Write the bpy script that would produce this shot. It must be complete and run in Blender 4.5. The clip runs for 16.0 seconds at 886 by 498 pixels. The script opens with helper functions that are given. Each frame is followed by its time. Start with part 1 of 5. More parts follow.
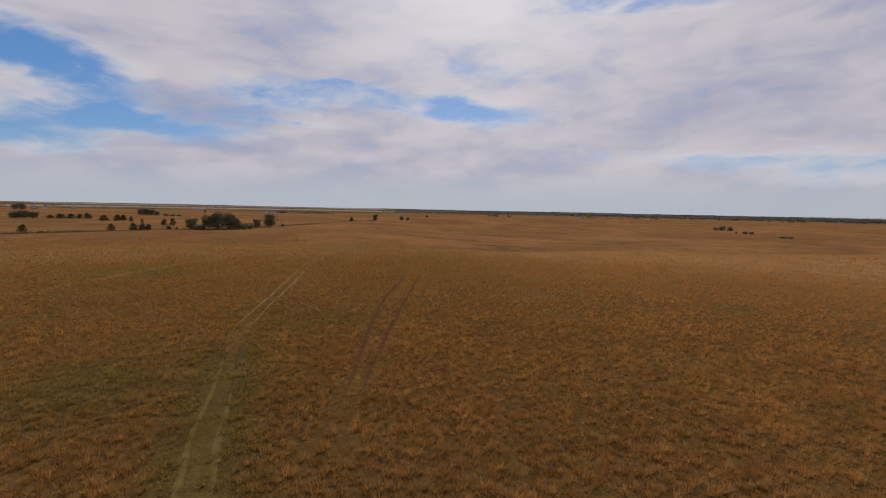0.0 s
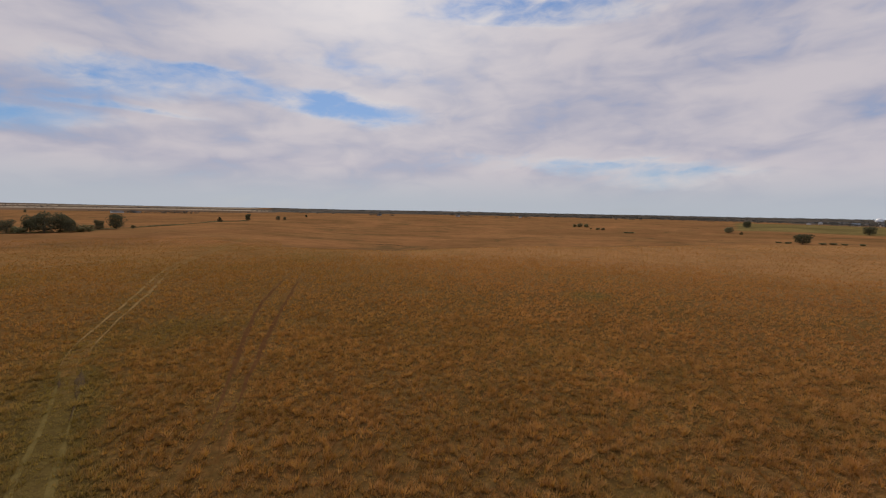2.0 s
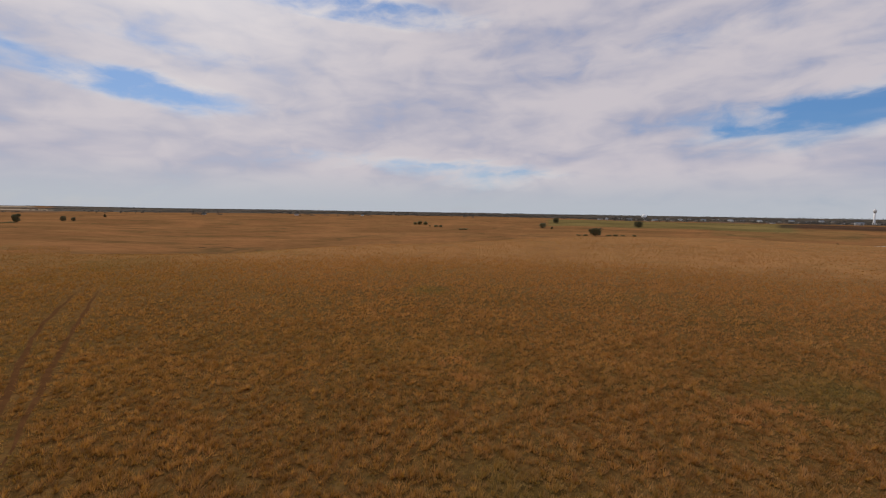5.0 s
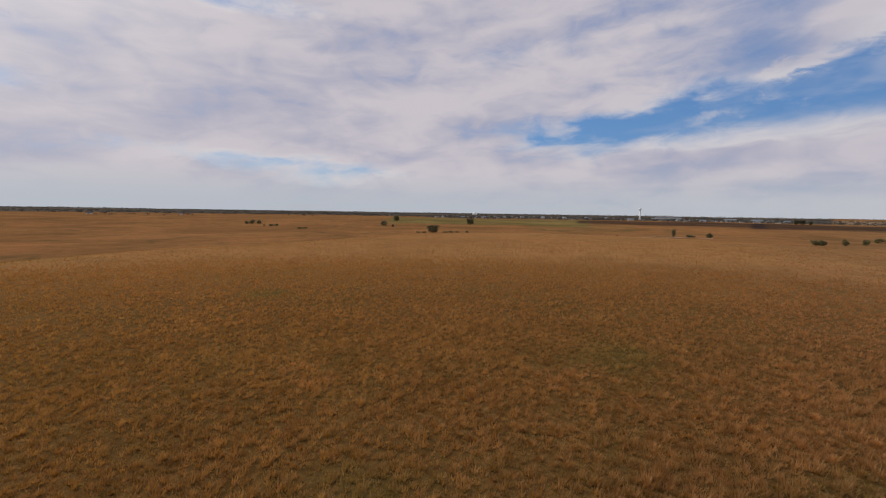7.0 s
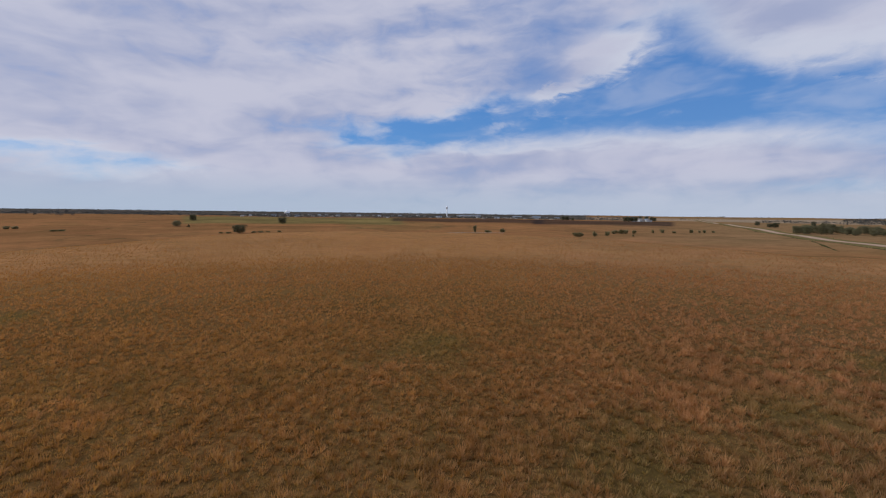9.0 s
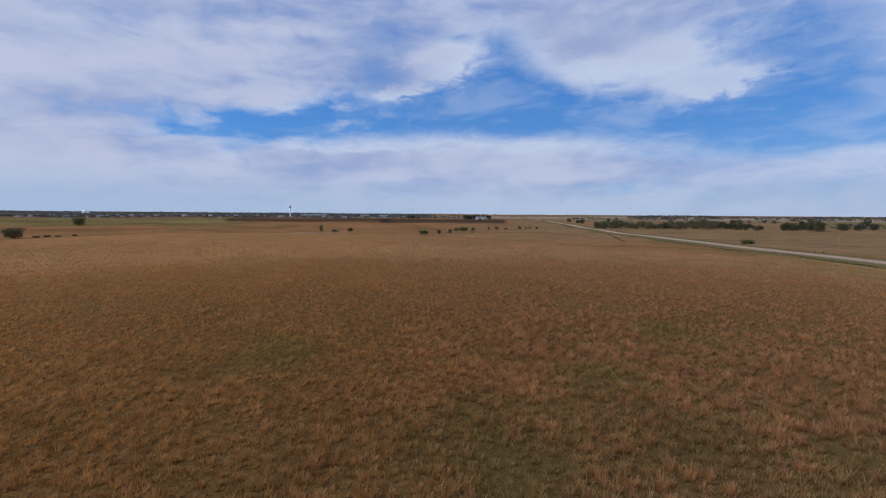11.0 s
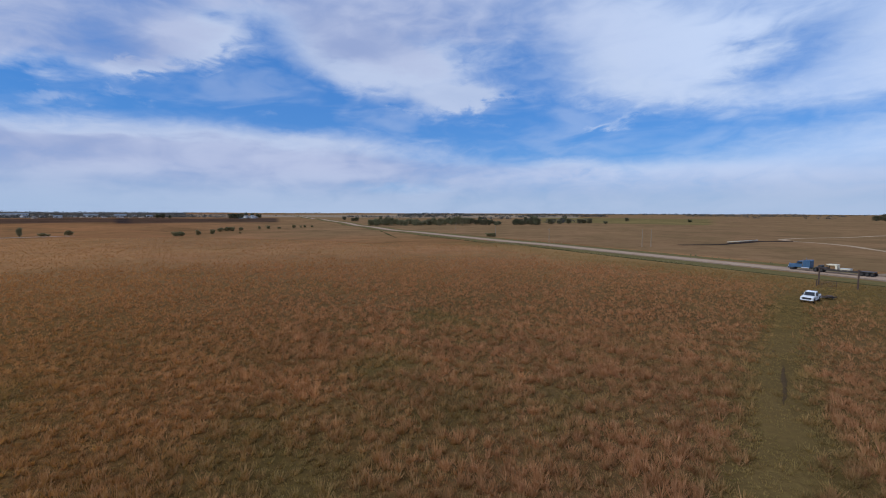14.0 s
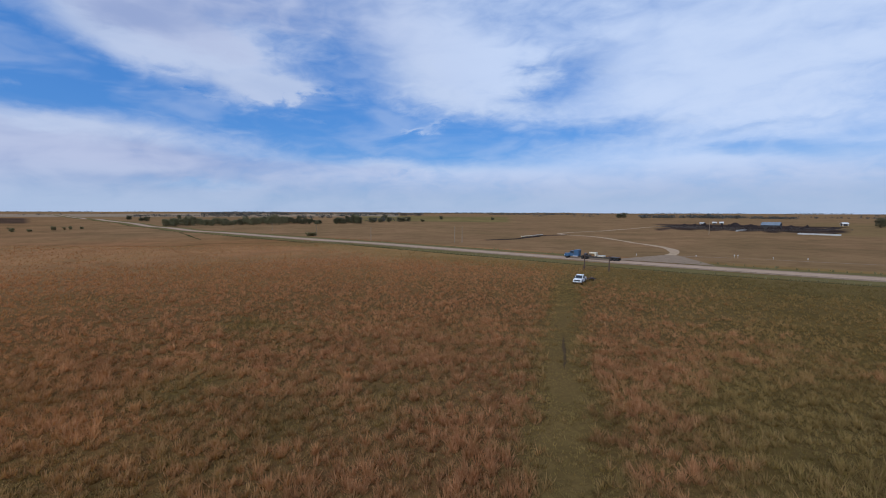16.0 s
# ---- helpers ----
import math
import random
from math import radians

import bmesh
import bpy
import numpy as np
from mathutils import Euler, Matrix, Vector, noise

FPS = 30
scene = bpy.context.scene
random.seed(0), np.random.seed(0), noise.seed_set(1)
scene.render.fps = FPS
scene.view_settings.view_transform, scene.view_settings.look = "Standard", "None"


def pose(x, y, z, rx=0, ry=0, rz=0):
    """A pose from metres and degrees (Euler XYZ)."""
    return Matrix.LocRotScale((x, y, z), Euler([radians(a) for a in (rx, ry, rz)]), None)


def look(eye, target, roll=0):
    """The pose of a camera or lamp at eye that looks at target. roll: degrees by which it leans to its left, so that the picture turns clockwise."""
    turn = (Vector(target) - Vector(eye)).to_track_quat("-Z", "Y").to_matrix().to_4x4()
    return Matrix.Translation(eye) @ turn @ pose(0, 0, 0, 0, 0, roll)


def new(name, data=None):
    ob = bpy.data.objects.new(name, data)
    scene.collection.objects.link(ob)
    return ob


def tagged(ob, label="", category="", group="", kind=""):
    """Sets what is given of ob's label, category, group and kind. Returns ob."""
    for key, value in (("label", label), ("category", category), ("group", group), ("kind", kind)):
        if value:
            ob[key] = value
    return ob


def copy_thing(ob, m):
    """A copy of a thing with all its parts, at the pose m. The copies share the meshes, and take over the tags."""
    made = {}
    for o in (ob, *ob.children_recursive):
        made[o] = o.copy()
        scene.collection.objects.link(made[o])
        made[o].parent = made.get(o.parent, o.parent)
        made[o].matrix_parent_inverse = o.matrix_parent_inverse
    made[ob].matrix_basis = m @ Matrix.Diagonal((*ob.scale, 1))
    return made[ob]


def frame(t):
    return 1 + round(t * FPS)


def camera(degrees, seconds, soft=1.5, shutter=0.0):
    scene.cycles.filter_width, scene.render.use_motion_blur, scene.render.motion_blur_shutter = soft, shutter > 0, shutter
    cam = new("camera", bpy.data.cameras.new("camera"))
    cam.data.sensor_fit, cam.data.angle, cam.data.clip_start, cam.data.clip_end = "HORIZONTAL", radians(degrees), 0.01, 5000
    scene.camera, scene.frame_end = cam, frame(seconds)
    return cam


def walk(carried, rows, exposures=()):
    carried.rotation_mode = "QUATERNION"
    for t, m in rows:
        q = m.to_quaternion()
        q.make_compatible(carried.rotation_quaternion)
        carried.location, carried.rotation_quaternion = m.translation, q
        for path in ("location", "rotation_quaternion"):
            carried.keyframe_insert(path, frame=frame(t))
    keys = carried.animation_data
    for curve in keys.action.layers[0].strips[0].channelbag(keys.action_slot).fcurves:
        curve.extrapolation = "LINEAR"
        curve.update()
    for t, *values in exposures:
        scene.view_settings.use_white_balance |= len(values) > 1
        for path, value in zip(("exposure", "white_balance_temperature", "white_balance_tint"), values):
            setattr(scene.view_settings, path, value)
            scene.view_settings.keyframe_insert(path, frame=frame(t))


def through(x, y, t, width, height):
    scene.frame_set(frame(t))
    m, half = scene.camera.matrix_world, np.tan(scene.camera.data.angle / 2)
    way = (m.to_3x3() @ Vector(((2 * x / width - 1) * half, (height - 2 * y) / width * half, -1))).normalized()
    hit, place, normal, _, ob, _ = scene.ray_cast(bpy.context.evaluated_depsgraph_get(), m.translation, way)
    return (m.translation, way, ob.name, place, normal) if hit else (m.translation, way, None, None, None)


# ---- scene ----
cam = camera(90.0, 16.0, 1.05)

# The drone hovers 16.5 m above the prairie and turns to the right: seconds, yaw, pitch, roll.
EYE = (0.0, 0.0, 16.5)
TURN = [
    (0.0, 0.01, -5.06, -1.21), (0.5, -4.31, -5.01, -1.17), (1.0, -8.18, -4.95, -1.15), (1.5, -11.63, -4.91, -1.15),
    (2.0, -15.04, -4.86, -1.13), (2.5, -18.04, -4.82, -1.10), (3.0, -20.77, -4.80, -1.08), (5.5, -39.61, -4.69, -0.92),
    (6.0, -44.39, -4.66, -0.92), (6.5, -49.88, -4.66, -0.90), (7.0, -55.48, -4.66, -0.87), (7.5, -61.42, -4.65, -0.84),
    (8.0, -67.37, -4.62, -0.80), (8.5, -73.30, -4.60, -0.75), (9.0, -78.89, -4.57, -0.68), (11.5, -103.23, -4.54, -0.40),
    (12.0, -108.19, -4.55, -0.40), (12.5, -112.67, -4.56, -0.36), (13.0, -117.11, -4.57, -0.30), (13.5, -121.92, -4.59, -0.24),
    (14.0, -126.76, -4.61, -0.20), (14.5, -131.95, -4.64, -0.18), (15.0, -138.07, -4.65, -0.19), (15.5, -143.79, -4.66, -0.20),
    (16.0, -149.49, -4.70, -0.20),
]
# the camera's white balance drifts cooler as the blue western sky fills the picture
BALANCE = [(0.0, -0.29, 6500, 10), (2.5, -0.26, 6640, 10), (7.6, -0.22, 6620, 10), (8.5, -0.22, 6060, 9), (9.0, -0.22, 5780, 9), (11.5, -0.24, 5180, 7), (12.5, -0.24, 5110, 7), (16.0, -0.25, 5110, 7)]
walk(cam, [(t, pose(*EYE, 90 + pitch, roll, yaw)) for t, yaw, pitch, roll in TURN], BALANCE)

# ---- light: a high autumn sun behind thin cloud, partly clouded sky ----
SUN_AZ, SUN_EL = -5.0, 40.0
sun_dir = Vector((-math.sin(radians(SUN_AZ)) * math.cos(radians(SUN_EL)), math.cos(radians(SUN_AZ)) * math.cos(radians(SUN_EL)), math.sin(radians(SUN_EL))))
sun = new("sun", bpy.data.lights.new("sun", "SUN"))
sun.data.energy, sun.data.angle, sun.data.color = 2.6, radians(1.5), (1.0, 0.93, 0.82)
sun.matrix_world = look(tuple(sun_dir * 300), (0, 0, 0))


class Nodes:
    """Short names for building a node tree."""

    def __init__(self, tree):
        self.tree, self.nodes, self.links = tree, tree.nodes, tree.links

    def add(self, kind):
        return self.nodes.new(kind)

    def put(self, socket, value):
        if isinstance(value, bpy.types.NodeSocket):
            self.links.new(value, socket)
        else:
            socket.default_value = value

    def math(self, op, a, b=0.0, c=0.0, clamp=False):
        n = self.add("ShaderNodeMath")
        n.operation, n.use_clamp = op, clamp
        for i, v in enumerate((a, b, c)):
            self.put(n.inputs[i], v)
        return n.outputs[0]

    def noise(self, vector, scale, detail=4.0, rough=0.55, distortion=0.0):
        n = self.add("ShaderNodeTexNoise")
        self.put(n.inputs["Vector"], vector)
        for key, v in (("Scale", scale), ("Detail", detail), ("Roughness", rough), ("Distortion", distortion)):
            self.put(n.inputs[key], v)
        return n.outputs["Fac"]

    def ramp(self, value, lo, hi, smooth=True):
        n = self.add("ShaderNodeMapRange")
        n.interpolation_type = "SMOOTHSTEP" if smooth else "LINEAR"
        self.put(n.inputs["Value"], value)
        self.put(n.inputs["From Min"], lo)
        self.put(n.inputs["From Max"], hi)
        return n.outputs["Result"]

    def mix(self, fac, a, b):
        n = self.add("ShaderNodeMix")
        n.data_type = "RGBA"
        self.put(n.inputs[0], fac)
        for socket, v in ((n.inputs[6], a), (n.inputs[7], b)):
            self.put(socket, v if isinstance(v, bpy.types.NodeSocket) else (*v, 1.0))
        return n.outputs[2]


# Openings in the cloud sheet and banks inside them: azimuth, elevation, half width, half height (degrees), slant, depth.
OPENINGS_SOUTH = [
    (41.2, 13.1, 6.0, 1.97, 0.3, 1.7), (43.4, 6.4, 4.2, 1.12, 0.0, 1.3), (35.3, 8.4, 9.1, 0.9, 0.02, 1.25), (21.0, 12.1, 5.6, 0.87, 0.05, 0.55), (11.8, 14.4, 5.4, 0.57, 0.05, 0.75), (-3.7, 12.1, 6.0, 0.95, 0.08, 1.2),
    (19.1, 10.0, 5.1, 0.32, 0.03, 0.6), (-32.4, 5.8, 11.8, 0.42, 0.0, 0.45), (-40.4, 4.0, 4.6, 0.33, 0.0, 0.4), (-25.4, 22.2, 9.7, 0.52, 0.05, 0.6), (-4.3, 16.9, 7.7, 0.88, 0.1, 0.3), (18.9, 13.5, 9.1, 0.84, 0.08, 0.6),
    (-2.2, 12.2, 5.6, 0.95, 0.1, 0.6), (-25.6, 23.6, 6.9, 0.84, 0.0, 0.55),
]
OPENINGS_WEST = [
    (-31.2, 6.4, 10.8, 0.55, 0.03, 0.5), (-44.0, 4.7, 5.8, 0.43, 0.0, 0.35), (-81.8, 10.7, 8.6, 1.51, -0.25, 1.15), (-68.9, 8.8, 4.2, 0.44, -0.1, 0.6), (-30.0, 23.2, 9.8, 0.66, 0.05, 0.55), (-62.3, 18.3, 12.7, 1.48, -0.1, 0.2),
    (-84.9, 10.6, 11.9, 1.35, -0.05, 0.9), (-102.1, 12.4, 12.0, 1.72, -0.12, 0.95), (-113.8, 14.0, 9.6, 2.16, -0.05, 0.9), (-41.1, 4.9, 7.7, 0.51, 0.0, 0.5), (-41.5, 3.4, 4.1, 0.34, 0.0, 0.35), (-104.7, 18.8, 5.1, 2.5, 0.1, 0.8),
    (-121.0, 3.0, 4.8, 0.53, 0.0, 0.4),
]
OPENINGS_NORTH = [
    (-105.9, 17.6, 5.9, 2.8, 0.2, 0.8), (-85.8, 9.7, 15.9, 1.1, 0.02, 0.7), (-103.1, 12.0, 12.4, 1.65, 0.0, 0.75), (-119.5, 9.5, 11.9, 1.23, 0.03, 0.6), (-137.2, 10.6, 15.3, 2.23, 0.03, 0.95),
    (-152.9, 8.6, 6.3, 1.91, 0.05, 0.9), (-135.2, 17.1, 5.4, 1.75, -0.2, 0.35), (-107.6, 13.6, 4.7, 2.93, 0.3, 1.0), (-118.9, 11.5, 12.7, 2.03, 0.05, 0.75), (-140.0, 14.1, 8.9, 3.55, 0.1, 0.95),
    (-135.0, 7.6, 14.0, 1.1, 0.02, 0.6), (-163.8, 15.9, 5.0, 1.99, -0.2, 1.25), (-153.5, 8.6, 12.0, 1.52, -0.05, 0.9), (-169.8, 9.5, 6.3, 1.03, -0.1, 0.7), (-186.8, 6.6, 5.9, 0.56, 0.05, 0.7), (-130.1, 18.3, 7.5, 1.75, 0.2, 0.45), (-182.3, 8.8, 7.1, 0.46, -0.1, 0.4),
]
BANKS_WEST = [
    (-98.0, 17.9, 3.0, 1.54, -0.3, 0.9), (-92.8, 14.6, 2.1, 0.57, -0.3, 0.7), (-91.2, 12.0, 1.9, 0.39, 0.0, 0.5), (-116.0, 17.0, 7.2, 2.02, 0.1, 0.55), (-85.6, 11.0, 3.2, 0.61, 0.0, 0.35), (-129.0, 14.3, 3.9, 1.07, -0.15, 1.0),
    (-116.5, 17.4, 4.9, 2.63, 0.15, 0.55), (-117.2, 21.9, 13.7, 2.92, 0.05, 0.5), (-149.0, 15.9, 10.6, 2.33, -0.1, 0.55), (-149.0, 10.9, 1.4, 0.49, -0.2, 0.6), (-142.5, 5.7, 3.8, 0.86, 0.0, 0.5), (-144.9, 10.2, 2.6, 0.29, 0.0, 0.4),
]
BANKS_NORTH = [
    (-118.7, 18.3, 9.4, 2.12, 0.1, 0.5), (-128.1, 14.2, 4.0, 0.97, 0.1, 0.9), (-150.6, 19.4, 7.7, 3.65, 0.35, 0.6), (-154.1, 13.0, 6.4, 0.93, 0.15, 0.6), (-182.0, 14.5, 11.6, 4.39, -0.05, 0.7), (-159.2, 4.6, 11.1, 0.98, 0.08, 0.6),
    (-142.7, 5.8, 4.3, 0.98, 0.05, 0.5), (-145.6, 10.3, 2.1, 0.27, 0.1, 0.4), (-184.0, 5.2, 8.8, 1.17, -0.02, 0.5), (-115.6, 6.2, 15.0, 2.1, 0.05, 0.45),
]

PUFFS = [
    (-98.4, 18.2, 2.5, 1.3, -0.1, 0.8), (-92.2, 14.8, 1.9, 0.5, -0.2, 0.9), (-128.9, 14.4, 4.0, 1.0, -0.05, 0.7), (-86.0, 10.9, 2.6, 0.6, 0.0, 0.6), (-96.0, 8.4, 15.0, 1.5, 0.0, 0.7),
    (-116.9, 17.1, 6.0, 2.4, 0.2, 0.3), (-134.5, 10.9, 1.6, 0.3, 0.0, 0.5), (-106.5, 11.6, 2.0, 0.4, -0.1, 0.4), (-120.0, 13.2, 1.8, 0.5, 0.1, 0.5), (-111.0, 8.8, 6.0, 0.8, 0.04, 0.5),
]

world = bpy.data.worlds.new("sky")
scene.world = world
world.use_nodes = True
world.node_tree.nodes.clear()
w = Nodes(world.node_tree)
sky = w.add("ShaderNodeTexSky")
sky.sky_type, sky.sun_disc = "NISHITA", False
sky.sun_elevation, sky.sun_rotation = radians(SUN_EL), radians(-SUN_AZ)
sky.altitude, sky.air_density, sky.dust_density, sky.ozone_density = 400.0, 1.0, 0.8, 1.6
ray = w.add("ShaderNodeTexCoord").outputs["Generated"]
sep = w.add("ShaderNodeSeparateXYZ")
w.put(sep.inputs[0], ray)
up = sep.outputs[2]
# azimuth counted to the left of north, with its seam behind the turn (at 103 degrees)
seam = radians(103 - 180)
turned = w.add("ShaderNodeVectorRotate")
turned.rotation_type = "Z_AXIS"
w.put(turned.inputs["Vector"], ray)
w.put(turned.inputs["Angle"], -seam)
tsep = w.add("ShaderNodeSeparateXYZ")
w.put(tsep.inputs[0], turned.outputs[0])
azimuth = w.math("ADD", w.math("MULTIPLY", w.math("ARCTAN2", w.math("MULTIPLY", tsep.outputs[0], -1.0), tsep.outputs[1]), 180 / math.pi), math.degrees(seam))
elevation = w.math("MULTIPLY", w.math("ARCSINE", up), 180 / math.pi)
# the cloud sheet: soft banks drawn out along the horizon
bank = w.add("ShaderNodeCombineXYZ")
w.put(bank.inputs[0], w.math("MULTIPLY", azimuth, 0.045))
w.put(bank.inputs[1], w.math("MULTIPLY", w.math("ADD", elevation, w.math("MULTIPLY", azimuth, 0.045)), 0.16))
sheet = bank.outputs[0]
broad = w.noise(sheet, 0.9, 3.0, 0.5, 0.3)
streak = w.noise(sheet, 1.9, 4.5, 0.46, 0.35)
puff = w.add("ShaderNodeCombineXYZ")
w.put(puff.inputs[0], w.math("MULTIPLY", azimuth, 0.085))
w.put(puff.inputs[1], w.math("MULTIPLY", w.math("ADD", elevation, w.math("MULTIPLY", azimuth, 0.03)), 0.19))
fine = w.noise(puff.outputs[0], 2.4, 5.0, 0.5, 0.8)
wisp = w.noise(puff.outputs[0], 5.5, 6.0, 0.6, 1.2)
bent_az = w.math("ADD", azimuth, w.math("MULTIPLY", w.math("SUBTRACT", streak, 0.5), 12.0))
bent_az = w.math("ADD", bent_az, w.math("MULTIPLY", w.math("SUBTRACT", fine, 0.5), 5.0))
bent_el = w.math("ADD", elevation, w.math("ADD", w.math("MULTIPLY", w.math("SUBTRACT", w.noise(sheet, 2.6, 6.0, 0.55, 0.4), 0.5), 2.6), w.math("MULTIPLY", w.math("SUBTRACT", fine, 0.5), 1.4)))


def spots(rows, along_az, up_el):
    total = 0.0
    for az, el, wide, high, slant, depth in rows:
        along = w.math("SUBTRACT", along_az, az)
        u = w.math("DIVIDE", along, wide * 1.1)
        v = w.math("DIVIDE", w.math("SUBTRACT", w.math("SUBTRACT", up_el, el), w.math("MULTIPLY", along, slant)), high * 1.25)
        d = w.math("ADD", w.math("MULTIPLY", u, u), w.math("MULTIPLY", v, v))
        total = w.math("ADD", total, w.math("MULTIPLY", w.math("EXPONENT", w.math("MULTIPLY", d, -0.9)), depth))
    return total


gap = spots(OPENINGS_SOUTH + OPENINGS_WEST + OPENINGS_NORTH, bent_az, bent_el)
gap = w.math("MULTIPLY", gap, w.math("ADD", 0.35, w.math("MULTIPLY", w.noise(puff.outputs[0], 3.6, 5.0, 0.55, 0.9), 1.3)))
gap = w.math("DIVIDE", gap, w.math("ADD", 1.0, w.math("MULTIPLY", gap, 0.36)))
torn_az = w.math("ADD", azimuth, w.math("ADD", w.math("MULTIPLY", w.math("SUBTRACT", fine, 0.5), 6.0), w.math("MULTIPLY", w.math("SUBTRACT", wisp, 0.5), 3.0)))
torn_el = w.math("ADD", elevation, w.math("ADD", w.math("MULTIPLY", w.math("SUBTRACT", fine, 0.5), 2.2), w.math("MULTIPLY", w.math("SUBTRACT", wisp, 0.5), 1.6)))
banks = spots(BANKS_WEST + BANKS_NORTH + PUFFS, torn_az, torn_el)
# the sheet is thinner towards the west and north
west = w.ramp(w.math("MULTIPLY", azimuth, -1.0), 62.0, 105.0)
north_side = w.ramp(w.math("MULTIPLY", azimuth, -1.0), 108.0, 126.0)
thin = w.math("MULTIPLY", west, w.math("MAXIMUM", w.ramp(elevation, 4.0, 12.0), w.math("MULTIPLY", north_side, w.ramp(elevation, 1.5, 5.0))))
body = w.math("ADD", w.math("MULTIPLY", w.math("SUBTRACT", broad, 0.5), 0.8), w.math("ADD", w.math("MULTIPLY", w.math("SUBTRACT", streak, 0.5), 0.9), w.math("ADD", w.math("MULTIPLY", w.math("SUBTRACT", fine, 0.5), 0.75), w.math("MULTIPLY", w.math("SUBTRACT", wisp, 0.5), 0.26))))
cover = w.math("ADD", w.math("SUBTRACT", 0.98, w.math("MULTIPLY", thin, 0.36)), w.math("ADD", body, w.math("SUBTRACT", w.math("MULTIPLY", banks, 0.8), w.math("MULTIPLY", gap, w.math("SUBTRACT", 1.0, w.math("MULTIPLY", west, 0.12))))))
cover = w.ramp(cover, w.math("SUBTRACT", 0.02, w.math("MULTIPLY", west, 0.36)), w.math("ADD", 0.93, w.math("MULTIPLY", west, 0.25)))
cover = w.math("ADD", w.math("MULTIPLY", cover, w.math("SUBTRACT", 1.0, w.math("MULTIPLY", thin, 0.10))), w.math("MULTIPLY", thin, 0.05))
# torn veils of thin cloud across the western openings
torn = w.ramp(w.math("ADD", w.math("MULTIPLY", w.noise(sheet, 2.3, 3.5, 0.5, 0.5), 0.8), w.math("MULTIPLY", fine, 0.2)), 0.42, 0.68)
cover = w.math("MAXIMUM", cover, w.math("MULTIPLY", west, w.math("ADD", 0.04, w.math("MULTIPLY", torn, 0.32))))
# a veil of haze along the horizon
veil = w.math("MULTIPLY", w.math("SUBTRACT", 1.0, w.ramp(elevation, 0.5, w.math("SUBTRACT", 7.0, w.math("MULTIPLY", north_side, 2.0)))), 0.8)
cover = w.math("MAXIMUM", cover, veil)
shade = w.math("ADD", w.math("MULTIPLY", streak, 0.4), w.math("ADD", w.math("MULTIPLY", broad, 0.4), w.math("MULTIPLY", fine, 0.2)))
cloud = w.mix(w.ramp(shade, 0.38, 0.60), (4.5, 4.6, 5.9), (6.7, 6.3, 6.9))
cloud = w.mix(w.math("SUBTRACT", 1.0, w.ramp(elevation, 0.5, 6.0)), cloud, w.mix(w.ramp(w.math("MULTIPLY", azimuth, -1.0), 60.0, 115.0), (5.3, 5.75, 6.5), (5.9, 6.1, 6.7)))
# sunlit cloud faces to the north are whiter
lit = w.math("MULTIPLY", w.ramp(w.math("MULTIPLY", azimuth, -1.0), 120.0, 165.0), w.ramp(elevation, 1.5, 7.0))
cloud = w.mix(w.math("MULTIPLY", lit, 0.9), cloud, (8.4, 8.3, 8.7))
# cloud is brightest along the edges of the openings
cloud = w.mix(w.math("MULTIPLY", w.ramp(gap, 0.08, 0.5), 0.55), cloud, (7.8, 7.6, 7.8))
# thin cloud glows round the hidden sun
near_sun = w.math("EXPONENT", w.math("MULTIPLY", w.math("ADD", w.math("POWER", w.math("DIVIDE", w.math("SUBTRACT", azimuth, SUN_AZ), 20.0), 2.0), w.math("POWER", w.math("DIVIDE", w.math("SUBTRACT", elevation, SUN_EL), 20.0), 2.0)), -1.0))
cloud = w.mix(near_sun, cloud, (11.0, 10.6, 10.6))
clear = w.add("ShaderNodeHueSaturation")
clear.inputs["Saturation"].default_value, clear.inputs["Value"].default_value = 1.3, 1.2
clear.inputs["Hue"].default_value = 0.505
w.put(clear.inputs["Color"], sky.outputs[0])
back = w.add("ShaderNodeBackground")
w.put(back.inputs["Color"], w.mix(cover, w.mix(0.6, clear.outputs[0], (0.80, 2.45, 5.9)), cloud))
back.inputs["Strength"].default_value = 0.1
w.links.new(back.outputs[0], w.add("ShaderNodeOutputWorld").inputs["Surface"])

# ---- materials ----
def material(name, rough=0.8, metal=0.0):
    m = bpy.data.materials.new(name)
    m.use_nodes = True
    t = Nodes(m.node_tree)
    bsdf = t.nodes["Principled BSDF"]
    bsdf.inputs["Roughness"].default_value, bsdf.inputs["Metallic"].default_value = rough, metal
    where = t.add("ShaderNodeNewGeometry").outputs["Position"]
    return m, t, bsdf, where


